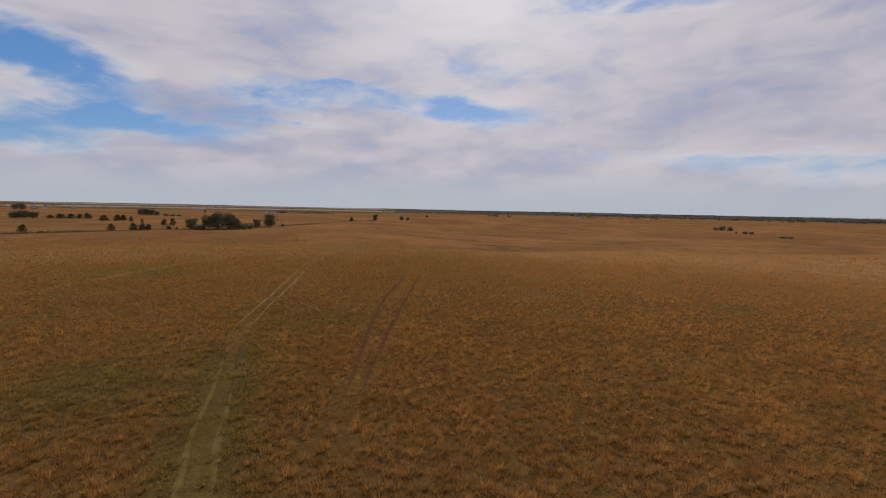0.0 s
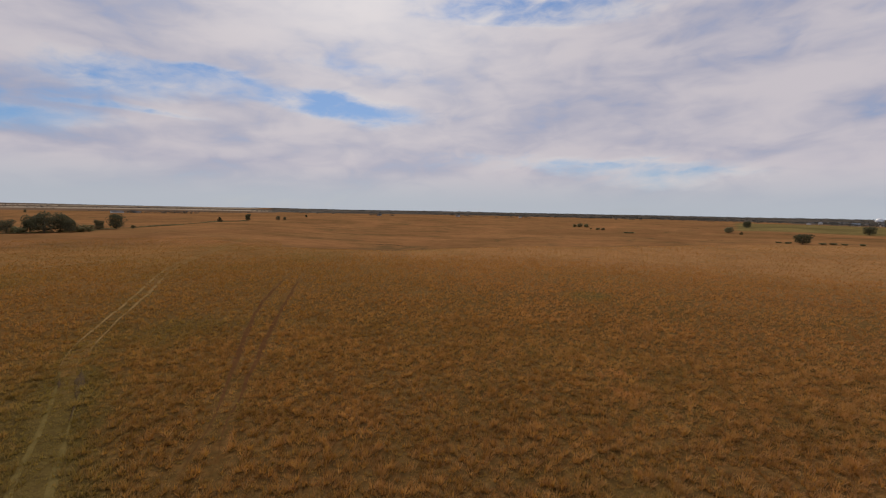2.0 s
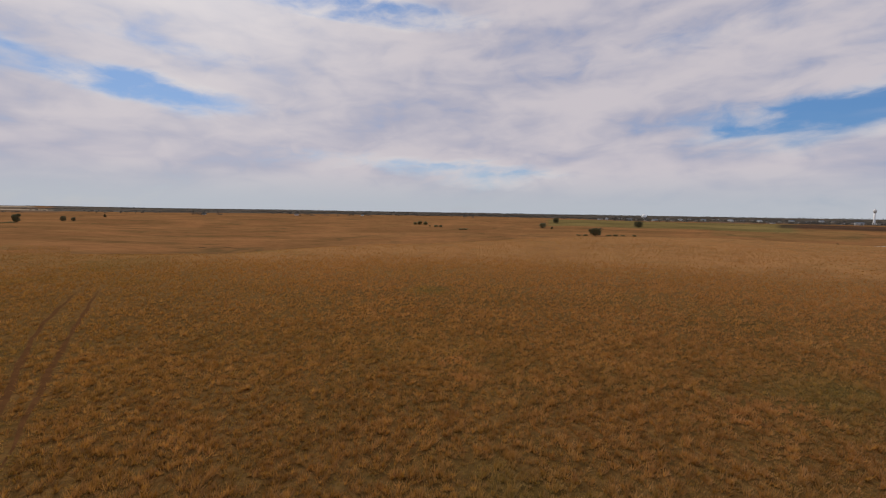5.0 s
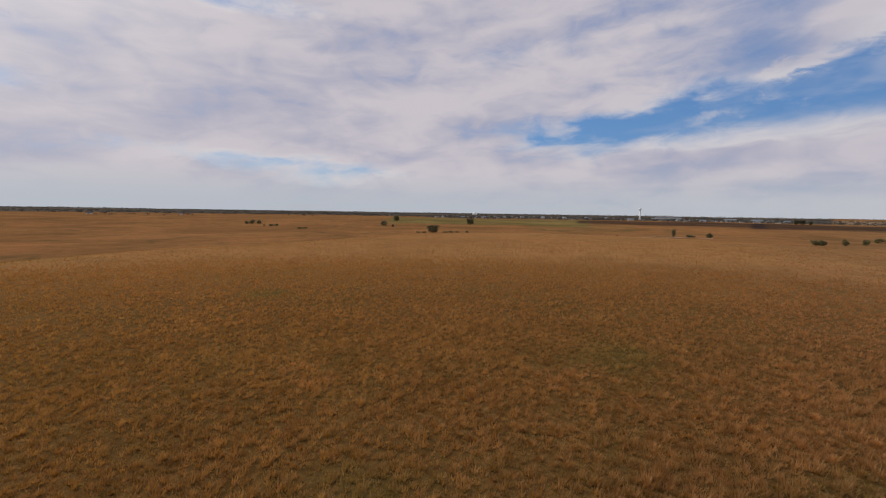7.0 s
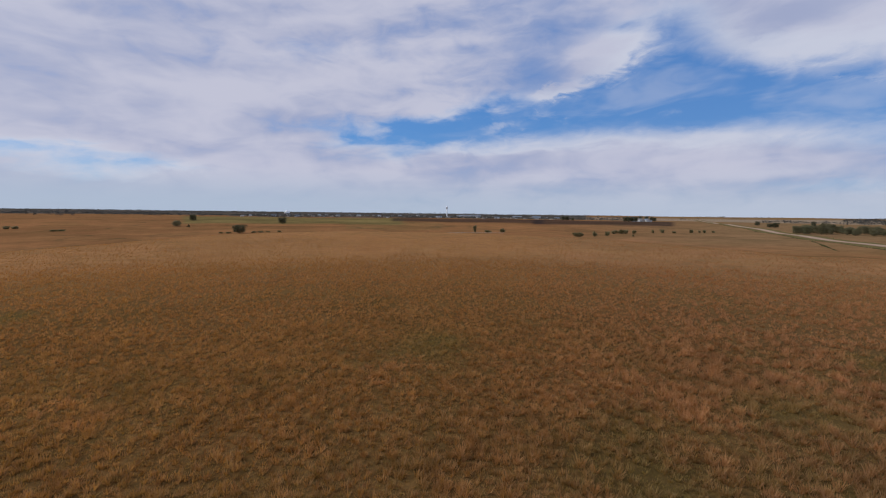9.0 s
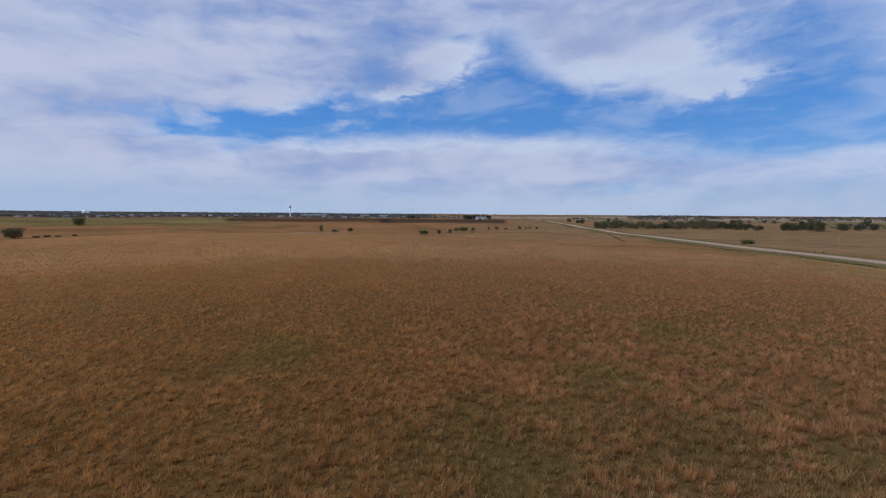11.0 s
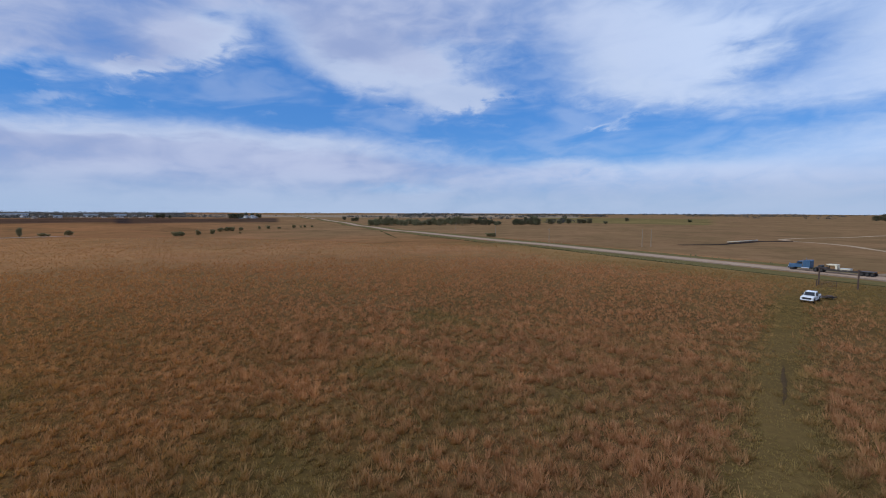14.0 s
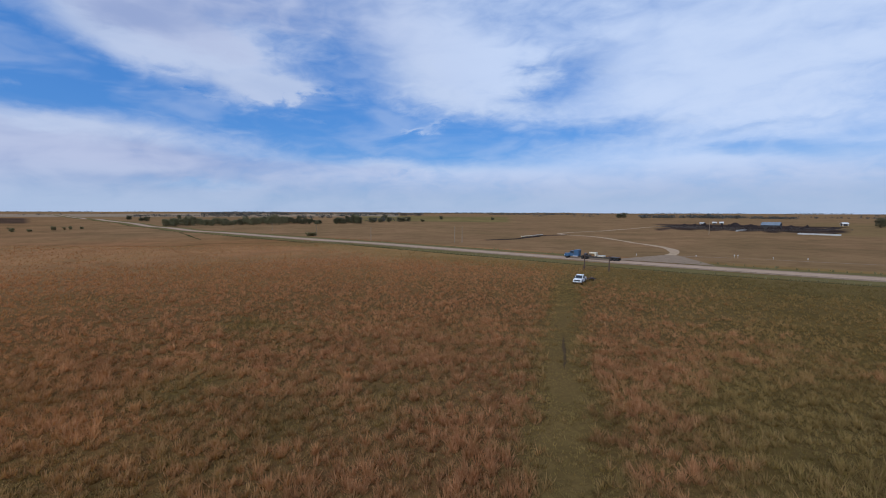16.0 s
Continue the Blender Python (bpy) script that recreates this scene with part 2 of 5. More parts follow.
def surface(name, dark, light, scale, rough=0.8, metal=0.0, bump=0.0, dirt=None):
    """A plain material that varies between two colours at two scales."""
    m, t, bsdf, where = material(name, rough, metal)
    here = t.add("ShaderNodeTexCoord").outputs["Object"]
    fac = t.math("ADD", t.math("MULTIPLY", t.noise(here, scale, 5.0), 0.6), t.math("MULTIPLY", t.noise(here, scale * 7.3, 3.0), 0.4))
    colour = t.mix(t.ramp(fac, 0.3, 0.7), dark, light)
    if dirt:
        colour = t.mix(t.math("MULTIPLY", t.ramp(t.noise(here, scale * 0.6, 6.0, 0.7), 0.5, 0.72), 0.7), colour, dirt)
    t.put(bsdf.inputs["Base Color"], colour)
    if rough > 0.84:
        bsdf.inputs["Specular IOR Level"].default_value = 0.0
    if bump:
        b = t.add("ShaderNodeBump")
        b.inputs["Strength"].default_value, b.inputs["Distance"].default_value = 0.6, bump
        t.put(b.inputs["Height"], fac)
        t.links.new(b.outputs[0], bsdf.inputs["Normal"])
    return m


def attribute(t, name):
    n = t.add("ShaderNodeAttribute")
    n.attribute_name = name
    return n.outputs["Fac"]


def prairie_colour(t, where):
    """Rust-red bluestem over olive undergrowth, in patches; shared by the soil and the tufts."""
    patch = t.math("ADD", 0.14, t.math("ADD", t.math("MULTIPLY", t.noise(where, 0.035, 5.0, 0.6, 0.4), 0.3), t.math("ADD", t.math("MULTIPLY", t.noise(where, 0.35, 4.0, 0.6), 0.2), t.math("MULTIPLY", t.noise(where, 1.1, 3.0), 0.22))))
    patch = t.math("SUBTRACT", patch, t.math("MULTIPLY", attribute(t, "olive"), 0.42))
    rust = t.mix(t.ramp(t.noise(where, 1.3, 3.0), 0.3, 0.7), (0.212, 0.106, 0.041), (0.385, 0.213, 0.090))
    # the rust is mixed pinker towards the north
    place = t.add("ShaderNodeSeparateXYZ")
    t.put(place.inputs[0], where)
    pinker = t.mix(t.ramp(t.noise(where, 1.3, 3.0), 0.3, 0.7), (0.218, 0.107, 0.050), (0.378, 0.207, 0.106))
    rust = t.mix(t.ramp(t.math("MULTIPLY", place.outputs[1], -1.0), -12.0, 35.0), rust, pinker)
    green = t.mix(t.ramp(attribute(t, "olive"), 0.7, 1.25), (0.205, 0.150, 0.056), (0.150, 0.124, 0.048))
    return t.mix(t.ramp(patch, 0.28, 0.56), green, rust)


m_ground, t, bsdf, where = material("prairie", 0.95)
colour = prairie_colour(t, where)
tuft = t.noise(where, 1.7, 5.0, 0.65)
speck = t.noise(where, 6.0, 3.0, 0.6)
# litter soil with the shade between tufts put into its colour, weaker far out
shaded_litter = t.add("ShaderNodeVectorMath")
shaded_litter.operation = "MULTIPLY"
t.put(shaded_litter.inputs[0], colour)
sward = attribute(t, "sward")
t.put(shaded_litter.inputs[1], t.mix(sward, (0.55, 0.505, 0.39), (0.90, 0.83, 0.72)))
colour = t.mix(t.math("MULTIPLY", t.ramp(tuft, 0.38, 0.62), t.math("SUBTRACT", 0.65, t.math("MULTIPLY", sward, 0.45))), shaded_litter.outputs[0], (0.085, 0.054, 0.020))
# ground farther out is lightened, painted haze over the grass colour
colour = t.mix(t.math("MULTIPLY", attribute(t, "haze_straw"), 0.34), colour, (0.465, 0.236, 0.108))
far_grain = t.noise(where, 0.011, 6.0, 0.65, 0.5)
colour = t.mix(t.math("MULTIPLY", t.ramp(far_grain, 0.42, 0.66), 0.35), colour, (0.150, 0.092, 0.040))
colour = t.mix(attribute(t, "pasture"), colour, t.mix(t.ramp(t.noise(where, 0.02, 5.0), 0.35, 0.65), (0.252, 0.118, 0.051), (0.200, 0.104, 0.044)))
colour = t.mix(attribute(t, "tan"), colour, t.mix(t.ramp(t.noise(where, 0.02, 5.0), 0.35, 0.65), (0.236, 0.142, 0.070), (0.190, 0.121, 0.057)))
colour = t.mix(attribute(t, "green"), colour, t.mix(t.ramp(t.noise(where, 0.01, 5.0), 0.35, 0.65), (0.148, 0.110, 0.042), (0.192, 0.140, 0.054)))
colour = t.mix(attribute(t, "plowed"), colour, t.mix(t.ramp(t.noise(where, 0.05, 5.0), 0.35, 0.65), (0.026, 0.019, 0.018), (0.055, 0.037, 0.031)))
colour = t.mix(attribute(t, "stubble"), colour, (0.34, 0.28, 0.21))
# wooded ground is greyed as well, distance haze mixed into its colour
colour = t.mix(attribute(t, "wooded"), colour, t.mix(t.ramp(t.noise(where, 0.006, 6.0, 0.7), 0.4, 0.6), (0.060, 0.058, 0.052), (0.104, 0.094, 0.080)))
# fields, hollows and grazed ground: broad tones, thin dark drains along the hollows, pale worn knolls
broad_tone = t.ramp(t.noise(where, 0.0075, 7.0, 0.62, 0.8), 0.36, 0.64)
hollow = t.math("ABSOLUTE", t.math("SUBTRACT", t.noise(where, 0.0062, 4.0, 0.5, 1.0), 0.5))
drain = t.math("MULTIPLY", t.math("SUBTRACT", 1.0, t.ramp(hollow, 0.004, 0.022)), t.ramp(t.noise(where, 0.02, 3.0), 0.42, 0.6))
open_ground = t.math("MULTIPLY", attribute(t, "pasture"), t.math("SUBTRACT", 0.9, t.math("MULTIPLY", attribute(t, "tan"), 0.6)))
fields = t.add("ShaderNodeVectorMath")
fields.operation = "MULTIPLY"
t.put(fields.inputs[0], colour)
t.put(fields.inputs[1], t.mix(broad_tone, (0.80, 0.81, 0.80), (1.24, 1.21, 1.19)))
colour = t.mix(open_ground, colour, fields.outputs[0])
colour = t.mix(t.math("MULTIPLY", drain, t.math("MULTIPLY", open_ground, 0.6)), colour, (0.075, 0.060, 0.030))
mottle = t.add("ShaderNodeVectorMath")
mottle.operation = "MULTIPLY"
t.put(mottle.inputs[0], colour)
mottle.inputs[1].default_value = (0.62, 0.64, 0.62)
colour = t.mix(t.math("MULTIPLY", t.ramp(t.noise(where, 0.09, 8.0, 0.72, 0.6), 0.40, 0.64), 0.55), colour, mottle.outputs[0])
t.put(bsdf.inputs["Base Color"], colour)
bsdf.inputs["Specular IOR Level"].default_value = 0.0
b = t.add("ShaderNodeBump")
b.inputs["Strength"].default_value, b.inputs["Distance"].default_value = 0.9, 0.35
t.put(b.inputs["Height"], t.math("ADD", t.math("MULTIPLY", tuft, 0.7), t.math("MULTIPLY", speck, 0.3)))
t.links.new(b.outputs[0], bsdf.inputs["Normal"])

m_grass, t, bsdf, where = material("bluestem", 0.9)
colour = prairie_colour(t, where)
pale = t.mix(attribute(t, "olive"), (0.42, 0.255, 0.130), (0.205, 0.142, 0.060))
colour = t.mix(t.math("MULTIPLY", t.ramp(t.add("ShaderNodeNewGeometry").outputs["Random Per Island"], 0.45, 1.0, False), 0.45), colour, pale)
# pale tufts: haze painted in by distance, and the straw-coloured clusters
colour = t.mix(t.math("MULTIPLY", attribute(t, "haze_straw"), 0.45), colour, (0.490, 0.255, 0.120))
# colour is scaled from darker to brighter by the tone of each tuft
toned = t.add("ShaderNodeVectorMath")
toned.operation = "MULTIPLY"
t.put(toned.inputs[0], colour)
t.put(toned.inputs[1], t.mix(attribute(t, "tone"), (0.62, 0.615, 0.60), (1.46, 1.45, 1.43)))
colour = toned.outputs[0]
t.put(bsdf.inputs["Base Color"], colour)
bsdf.inputs["Specular IOR Level"].default_value = 0.03
trans = t.add("ShaderNodeBsdfTranslucent")
glow = t.add("ShaderNodeHueSaturation")
glow.inputs["Saturation"].default_value, glow.inputs["Value"].default_value = 1.2, 1.15
t.put(glow.inputs["Color"], colour)
t.put(trans.inputs["Color"], glow.outputs[0])
both = t.add("ShaderNodeMixShader")
both.inputs[0].default_value = 0.48
t.links.new(bsdf.outputs[0], both.inputs[1])
t.links.new(trans.outputs[0], both.inputs[2])
t.links.new(both.outputs[0], t.nodes["Material Output"].inputs["Surface"])

m_asphalt = surface("asphalt", (0.335, 0.232, 0.155), (0.41, 0.292, 0.20), 0.25, 0.9, dirt=(0.28, 0.20, 0.14))
m_gravel = surface("gravel", (0.20, 0.145, 0.095), (0.28, 0.205, 0.14), 0.4, 0.95, bump=0.03)
m_lane = surface("mown_lane", (0.090, 0.060, 0.019), (0.148, 0.100, 0.033), 0.9, 0.95, bump=0.12, dirt=(0.085, 0.052, 0.018))
m_rut = surface("rut_soil", (0.098, 0.070, 0.022), (0.158, 0.112, 0.038), 0.8, 0.95, bump=0.06)
m_mark = surface("pressed_grass", (0.070, 0.032, 0.013), (0.115, 0.053, 0.021), 0.9, 0.95, bump=0.08)
m_mud = surface("wet_mud", (0.055, 0.036, 0.019), (0.090, 0.059, 0.031), 1.2, 0.95, bump=0.03)
m_verge = surface("verge_grass", (0.105, 0.086, 0.034), (0.160, 0.125, 0.050), 0.3, 0.95, bump=0.1)
m_bark = surface("bark", (0.07, 0.055, 0.045), (0.13, 0.11, 0.09), 3.0, 0.95, bump=0.02)


def leaf_material(name, dark, light, warm, through=0.4):
    m, t, bsdf, where = material(name, 0.8)
    g = t.add("ShaderNodeNewGeometry")
    info = t.add("ShaderNodeObjectInfo")
    colour = t.mix(g.outputs["Random Per Island"], dark, light)
    colour = t.mix(t.math("MULTIPLY", info.outputs["Random"], 0.5), colour, warm)
    t.put(bsdf.inputs["Base Color"], colour)
    bsdf.inputs["Specular IOR Level"].default_value = 0.05
    trans = t.add("ShaderNodeBsdfTranslucent")
    t.put(trans.inputs["Color"], colour)
    both = t.add("ShaderNodeMixShader")
    both.inputs[0].default_value = through
    t.links.new(bsdf.outputs[0], both.inputs[1])
    t.links.new(trans.outputs[0], both.inputs[2])
    t.links.new(both.outputs[0], t.nodes["Material Output"].inputs["Surface"])
    return m


m_leaf = leaf_material("broad_leaves", (0.060, 0.062, 0.034), (0.130, 0.127, 0.068), (0.155, 0.130, 0.078))
m_cedar = leaf_material("cedar_foliage", (0.028, 0.034, 0.018), (0.052, 0.060, 0.028), (0.065, 0.058, 0.030))
m_scrub = leaf_material("scrub_leaves", (0.150, 0.142, 0.066), (0.255, 0.225, 0.105), (0.265, 0.205, 0.100))
# far woods: the haze of distance is put into this grey leaf colour
m_wood = leaf_material("hazed_woods", (0.058, 0.060, 0.054), (0.092, 0.091, 0.080), (0.105, 0.092, 0.075), 0.1)
m_autumn = leaf_material("autumn_leaves", (0.125, 0.126, 0.066), (0.215, 0.202, 0.105), (0.220, 0.180, 0.098))


# ---- the lie of the land ----
# Bearings (degrees to the left of the first view) and distances below are nominal; these bring them to the plan.
SPREAD, SHIFT, REACH = 0.9571, 0.15, 1.057


def polar(az, r):
    a = radians(SPREAD * az + SHIFT)
    return -math.sin(a) * r * REACH, math.cos(a) * r * REACH


def bearing(x, y):
    """The nominal bearing and distance of a place."""
    az = np.degrees(np.arctan2(-x, y))
    az = np.where(az > 100, az - 360, az)
    return (az - SHIFT) / SPREAD, np.hypot(x, y) / REACH


def smooth(a, b, x):
    x = np.clip((x - a) / (b - a), 0, 1)
    return x * x * (3 - 2 * x)


def brow_at(az):
    """Distance of the brow of the swell in each direction."""
    return np.interp(az, [-150, -134, -123, -112, -99, -84, -70, -55, -44, -35, -28, -10, 6], [200, 205, 218, 250, 292, 330, 352, 300, 240, 212, 205, 165, 172])


def land(x, y):
    """Height of the ground: a low swell under the drone, a shallow draw beyond it, and plains that rise to the horizon."""
    x, y = np.asarray(x, float), np.asarray(y, float)
    az, r = bearing(x, y)
    brow = brow_at(az)
    drop = np.interp(az, [-150, -134, -118, -100, -57, -35, -8, 12], [0, 1.2, 3.4, 4.4, 5.8, 7.4, 7.0, 0])
    z = -drop * smooth(brow, brow + 62, r) * (1 - smooth(480, 950, r))
    z = z + np.interp(az, [-125, -105, -57, -30], [0, 1.2, 1.2, 0]) * smooth(120, brow, r) * (1 - smooth(brow, brow + 60, r))
    z = z + smooth(150, 900, r) * 1.3 * np.sin(x / 190 + 1.1) * np.cos(y / 232 + 0.4)
    z = z + smooth(300, 480, r) * (1 - smooth(1300, 2200, r)) * 0.9 * np.sin(x / 61 + 1.6 * np.sin(y / 143)) * np.sin(y / 47 + 1.9 * np.sin(x / 171) + 0.6)
    z = z + smooth(1400, 4600, r) * 14.5
    z = z + smooth(900, 2500, r) * 2.0 * np.sin(x / 450 + y / 580) * np.cos(y / 420 - x / 770)
    return z


def height(x, y):
    return float(land(x, y))




def stretch(points, step):
    """Points every step metres along a smooth line through the given ones, with the way there."""
    p = [Vector(q) for q in points]
    p = [2 * p[0] - p[1]] + p + [2 * p[-1] - p[-2]]
    line = []
    for a, b, c, d in zip(p, p[1:], p[2:], p[3:]):
        n = max(2, int((c - b).length / step))
        for i in range(n):
            s = i / n
            line.append(0.5 * (2 * b + (c - a) * s + (2 * a - 5 * b + 4 * c - d) * s * s + (3 * b - a - 3 * c + d) * s ** 3))
    line.append(p[-2])
    return line


LANE = [(26, -125.5), (26.2, -111.7), (26.6, -102), (17.2, -63.8), (10.4, -39.1), (6.1, -24.8), (-4.7, 0.3), (-13.8, 23.5), (-17.1, 31.5), (-21.6, 44.5), (-27, 59.6), (-32.5, 92.4), (-39.5, 137.8), (-40.5, 207.4), (-46.5, 352.1)]
ROAD = [(-446.7, -23.8), (-188, -144.8), (-42, -152.1), (6.8, -156.6), (58, -165.5), (161.4, -187.2), (341.9, -231.3), (528.9, -279.8), (991.6, -401.5), (1643, -579.2), (2621.1, -853)]
lane_line = stretch(LANE, 1.5)
road_line = stretch(ROAD, 6.0)
lane_np = np.array([tuple(p) for p in lane_line])
road_np = np.array([tuple(p) for p in road_line])


def distance(x, y, line):
    out = np.full(np.shape(x), 1e9)
    for i in range(0, len(line), 1):
        out = np.minimum(out, np.hypot(x - line[i, 0], y - line[i, 1]))
    return out


# Olive patches in the grass: x, y, radius, depth.
PATCHES = [(-29.6, 40.9, 10, 0.22), (-33, 36, 8, 0.16), (-20.4, 65.8, 9, 0.25), (52, 78, 4, 0.7), (-73.5, 107.5, 14, 0.3), (18, 18, 4, 0.22), (49, 11.5, 6, 0.32), (56, 11.5, 4, 0.3), (30, -7, 5, 0.26), (37, -8.5, 4, 0.26), (24.3, -9, 4, 0.28),
           (42, -23, 5, 0.45), (29, -19, 5, 0.2), (24, -30, 5, 0.2), (57, -41, 5, 0.35), (45, -40, 6, 0.15), (-9, -47, 8, 0.4), (-8, -35, 6, 0.3), (-8.4, -86.8, 18, 0.24), (16, -117, 14, 0.5), (-22.4, -118.9, 28, 0.5), (40, 201, 18, 0.5)]
# Straw-coloured clusters: x, y, radius.
STRAW = [(46, 13, 3.5), (43.5, 15.5, 2.5), (29.5, 38.8, 2.8), (27, 34, 2.2), (41, 14.5, 2.0), (30.2, -32.9, 1.4), (52, 78, 3.0)]


def olive(x, y):
    total = np.zeros(np.shape(x))
    for px, py, radius, depth in PATCHES:
        total = total + depth * np.exp(-((x - px) ** 2 + (y - py) ** 2) / radius ** 2)
    total = total + 0.75 * np.exp(-((y - np.interp(x, road_np[:, 0], road_np[:, 1]) - 20) / 17) ** 2)
    return np.clip(total, 0, 1.2)


def north_olive(x, y):
    """Green undergrowth that shows between the tufts north of the drone."""
    return 0.12 * smooth(5, -35, y) + 0.34 * smooth(0, -40, y) * smooth(18, -8, x)


def within(az, r, a0, a1, r0, r1, soft=0.06):
    return smooth(a0 - 0.6, a0, az) * (1 - smooth(a1, a1 + 0.6, az)) * smooth(r0 * (1 - soft), r0, r) * (1 - smooth(r1, r1 * (1 + soft), r))


def mesh_object(name, verts, faces, mat, parent=None, smooth_faces=False):
    me = bpy.data.meshes.new(name)
    me.from_pydata(verts, [], faces)
    me.materials.append(mat)
    if smooth_faces:
        me.shade_smooth()
    ob = new(name, me)
    ob.parent = parent
    return ob


def build_ground():
    rings, turns = 370, 560
    radii = np.geomspace(4.0, 4930.0, rings)
    angles = np.linspace(0, 2 * np.pi, turns, endpoint=False)
    rr, aa = np.meshgrid(radii, angles, indexing="ij")
    x, y = (-np.sin(aa) * rr).ravel(), (np.cos(aa) * rr).ravel()
    z = land(x, y)
    verts = np.column_stack([x, y, z])
    verts = np.vstack([verts, [[0, 0, 0]]])
    i, j = np.meshgrid(np.arange(rings - 1), np.arange(turns), indexing="ij")
    j2 = (j + 1) % turns
    quads = np.stack([i * turns + j, i * turns + j2, (i + 1) * turns + j2, (i + 1) * turns + j], -1).reshape(-1, 4)
    faces = [tuple(q) for q in quads.tolist()] + [(rings * turns, (k + 1) % turns, k) for k in range(turns)]
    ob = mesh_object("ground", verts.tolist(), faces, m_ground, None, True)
    az, r = bearing(verts[:, 0], verts[:, 1])
    across = verts[:, 1] - np.interp(verts[:, 0], road_np[:, 0], road_np[:, 1]) + 8
    fields = {
        "olive": olive(verts[:, 0], verts[:, 1]) + north_olive(verts[:, 0], verts[:, 1]) + (0.8 - 0.6 * smooth(30, 60, verts[:, 1])) * np.exp(-(distance(verts[:, 0], verts[:, 1], lane_np[:150]) / 2.9) ** 2),
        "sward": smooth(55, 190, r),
        "haze_straw": smooth(70, 210, r) * np.maximum(smooth(-10, 45, verts[:, 0]), 0.6 * smooth(0, -50, verts[:, 1])) * (1 - smooth(brow_at(az) - 10, brow_at(az) + 60, r)),
        "pasture": np.clip(0.8 * smooth(brow_at(az) + 5, brow_at(az) + 60, r), 0, 0.85),
        "tan": np.clip(0.9 * (1 - smooth(-14, -8, across)) + 0.8 * smooth(-95, -120, az) * smooth(240, 420, r), 0, 0.9),
        "green": np.clip(within(az, r, -77, -51, 740, 1380) + within(az, r, -165, -146, 790, 1700) + 0.4 * within(az, r, -215, -198, 480, 900, 0.2) + 0.25 * within(az, r, -82, -70, 560, 800), 0, 1),
        "plowed": np.clip(0.8 * within(az, r, -95.5, -76, 920, 1300, 0.1) + 0.8 * within(az, r, -111, -95.0, 880, 1220, 0.1) + 0.95 * within(az, r, -199.5 + 0.9 * np.sin(r / 31), -184.0 + 0.8 * np.sin(r / 23), 490 + 14 * np.sin(az * 2.3) + 8 * np.sin(az * 5.9), 740, 0.06), 0, 1),
        "wooded": np.clip(0.9 * within(az, r, -101, 6, 1900, 4900, 0.12) + 0.6 * within(az, r, -101, -56, 1560, 1900, 0.05) + 0.55 * within(az, r, 6, 54, 1500, 1850) + 0.65 * within(az, r, 6, 54, 2350, 2950) + 0.7 * within(az, r, 6, 54, 3550, 4900), 0, 0.9),
        "stubble": np.clip(0.8 * within(az, r, 0, 50, 1900, 2300) + 0.8 * within(az, r, 8, 44, 3000, 3500) + 0.5 * within(az, r, -150, -100, 1700, 2600) + 0.6 * within(az, r, -28, 4, 3300, 3700), 0, 1),
    }
    for key, values in fields.items():
        a = ob.data.attributes.new(key, "FLOAT", "POINT")
        a.data.foreach_set("value", np.ascontiguousarray(values, dtype=np.float32))
    return tagged(ob, "rolling tallgrass prairie in rust and olive reaching to the horizon", "ground", kind="structure")


ground = build_ground()


def ribbon(name, line, left, right, lift, mat, parent=None, ragged=0.0, cross=6, seed=1, taper=0):
    """A strip draped over the land along a line, between two offsets from it."""
    rng = random.Random(seed)
    phase = [rng.uniform(0, 6.28) for _ in range(4)]
    verts, faces = [], []
    for k, p in enumerate(line):
        a, b = line[max(k - 1, 0)], line[min(k + 1, len(line) - 1)]
        d = (b - a).normalized()
        side = Vector((-d.y, d.x))
        far_on = k * 0.9
        l = left + ragged * (0.6 * math.sin(far_on * 0.23 + phase[0]) + 0.4 * math.sin(far_on * 0.71 + phase[1]) + rng.uniform(-0.2, 0.2))
        r = right + ragged * (0.6 * math.sin(far_on * 0.19 + phase[2]) + 0.4 * math.sin(far_on * 0.83 + phase[3]) + rng.uniform(-0.2, 0.2))
        if taper:
            thin = min(1.0, (k + 0.2) / taper, (len(line) - k - 0.8) / taper)
            l, r = (l + r) / 2 + (l - r) / 2 * thin, (l + r) / 2 - (l - r) / 2 * thin
        for c in range(cross + 1):
            q = p + side * (l + (r - l) * c / cross)
            edge = 0.06 if c in (0, cross) else 0.0
            verts.append((q.x, q.y, height(q.x, q.y) + lift - edge))
        if k:
            n = cross + 1
            for c in range(cross):
                faces.append(((k - 1) * n + c, k * n + c, k * n + c + 1, (k - 1) * n + c + 1))
    return mesh_object(name, verts, faces, mat, parent, True)


# ---- roads and lanes ----
road = tagged(ribbon("road", road_line, -3.6, 3.6, 0.16, m_asphalt, None, 0.0, 4), "pale weathered two-lane highway with gravel shoulders", "road", kind="structure")
for low, high, s in ((3.5, 5.9, 3), (-6.1, -3.5, 4)):
    tagged(ribbon("road_shoulder", road_line, low, high, 0.10, m_gravel, None, 0.25, 3, s), "light gravel shoulder beside the highway", "road shoulder", kind="structure")
for low, high, s in ((5.8, 15.0, 5), (-14.0, -6.0, 6)):
    tagged(ribbon("road_verge", road_line, low, high, 0.05, m_verge, None, 1.8, 4, s), "mown green grass verge beside the highway", "verge", kind="structure")
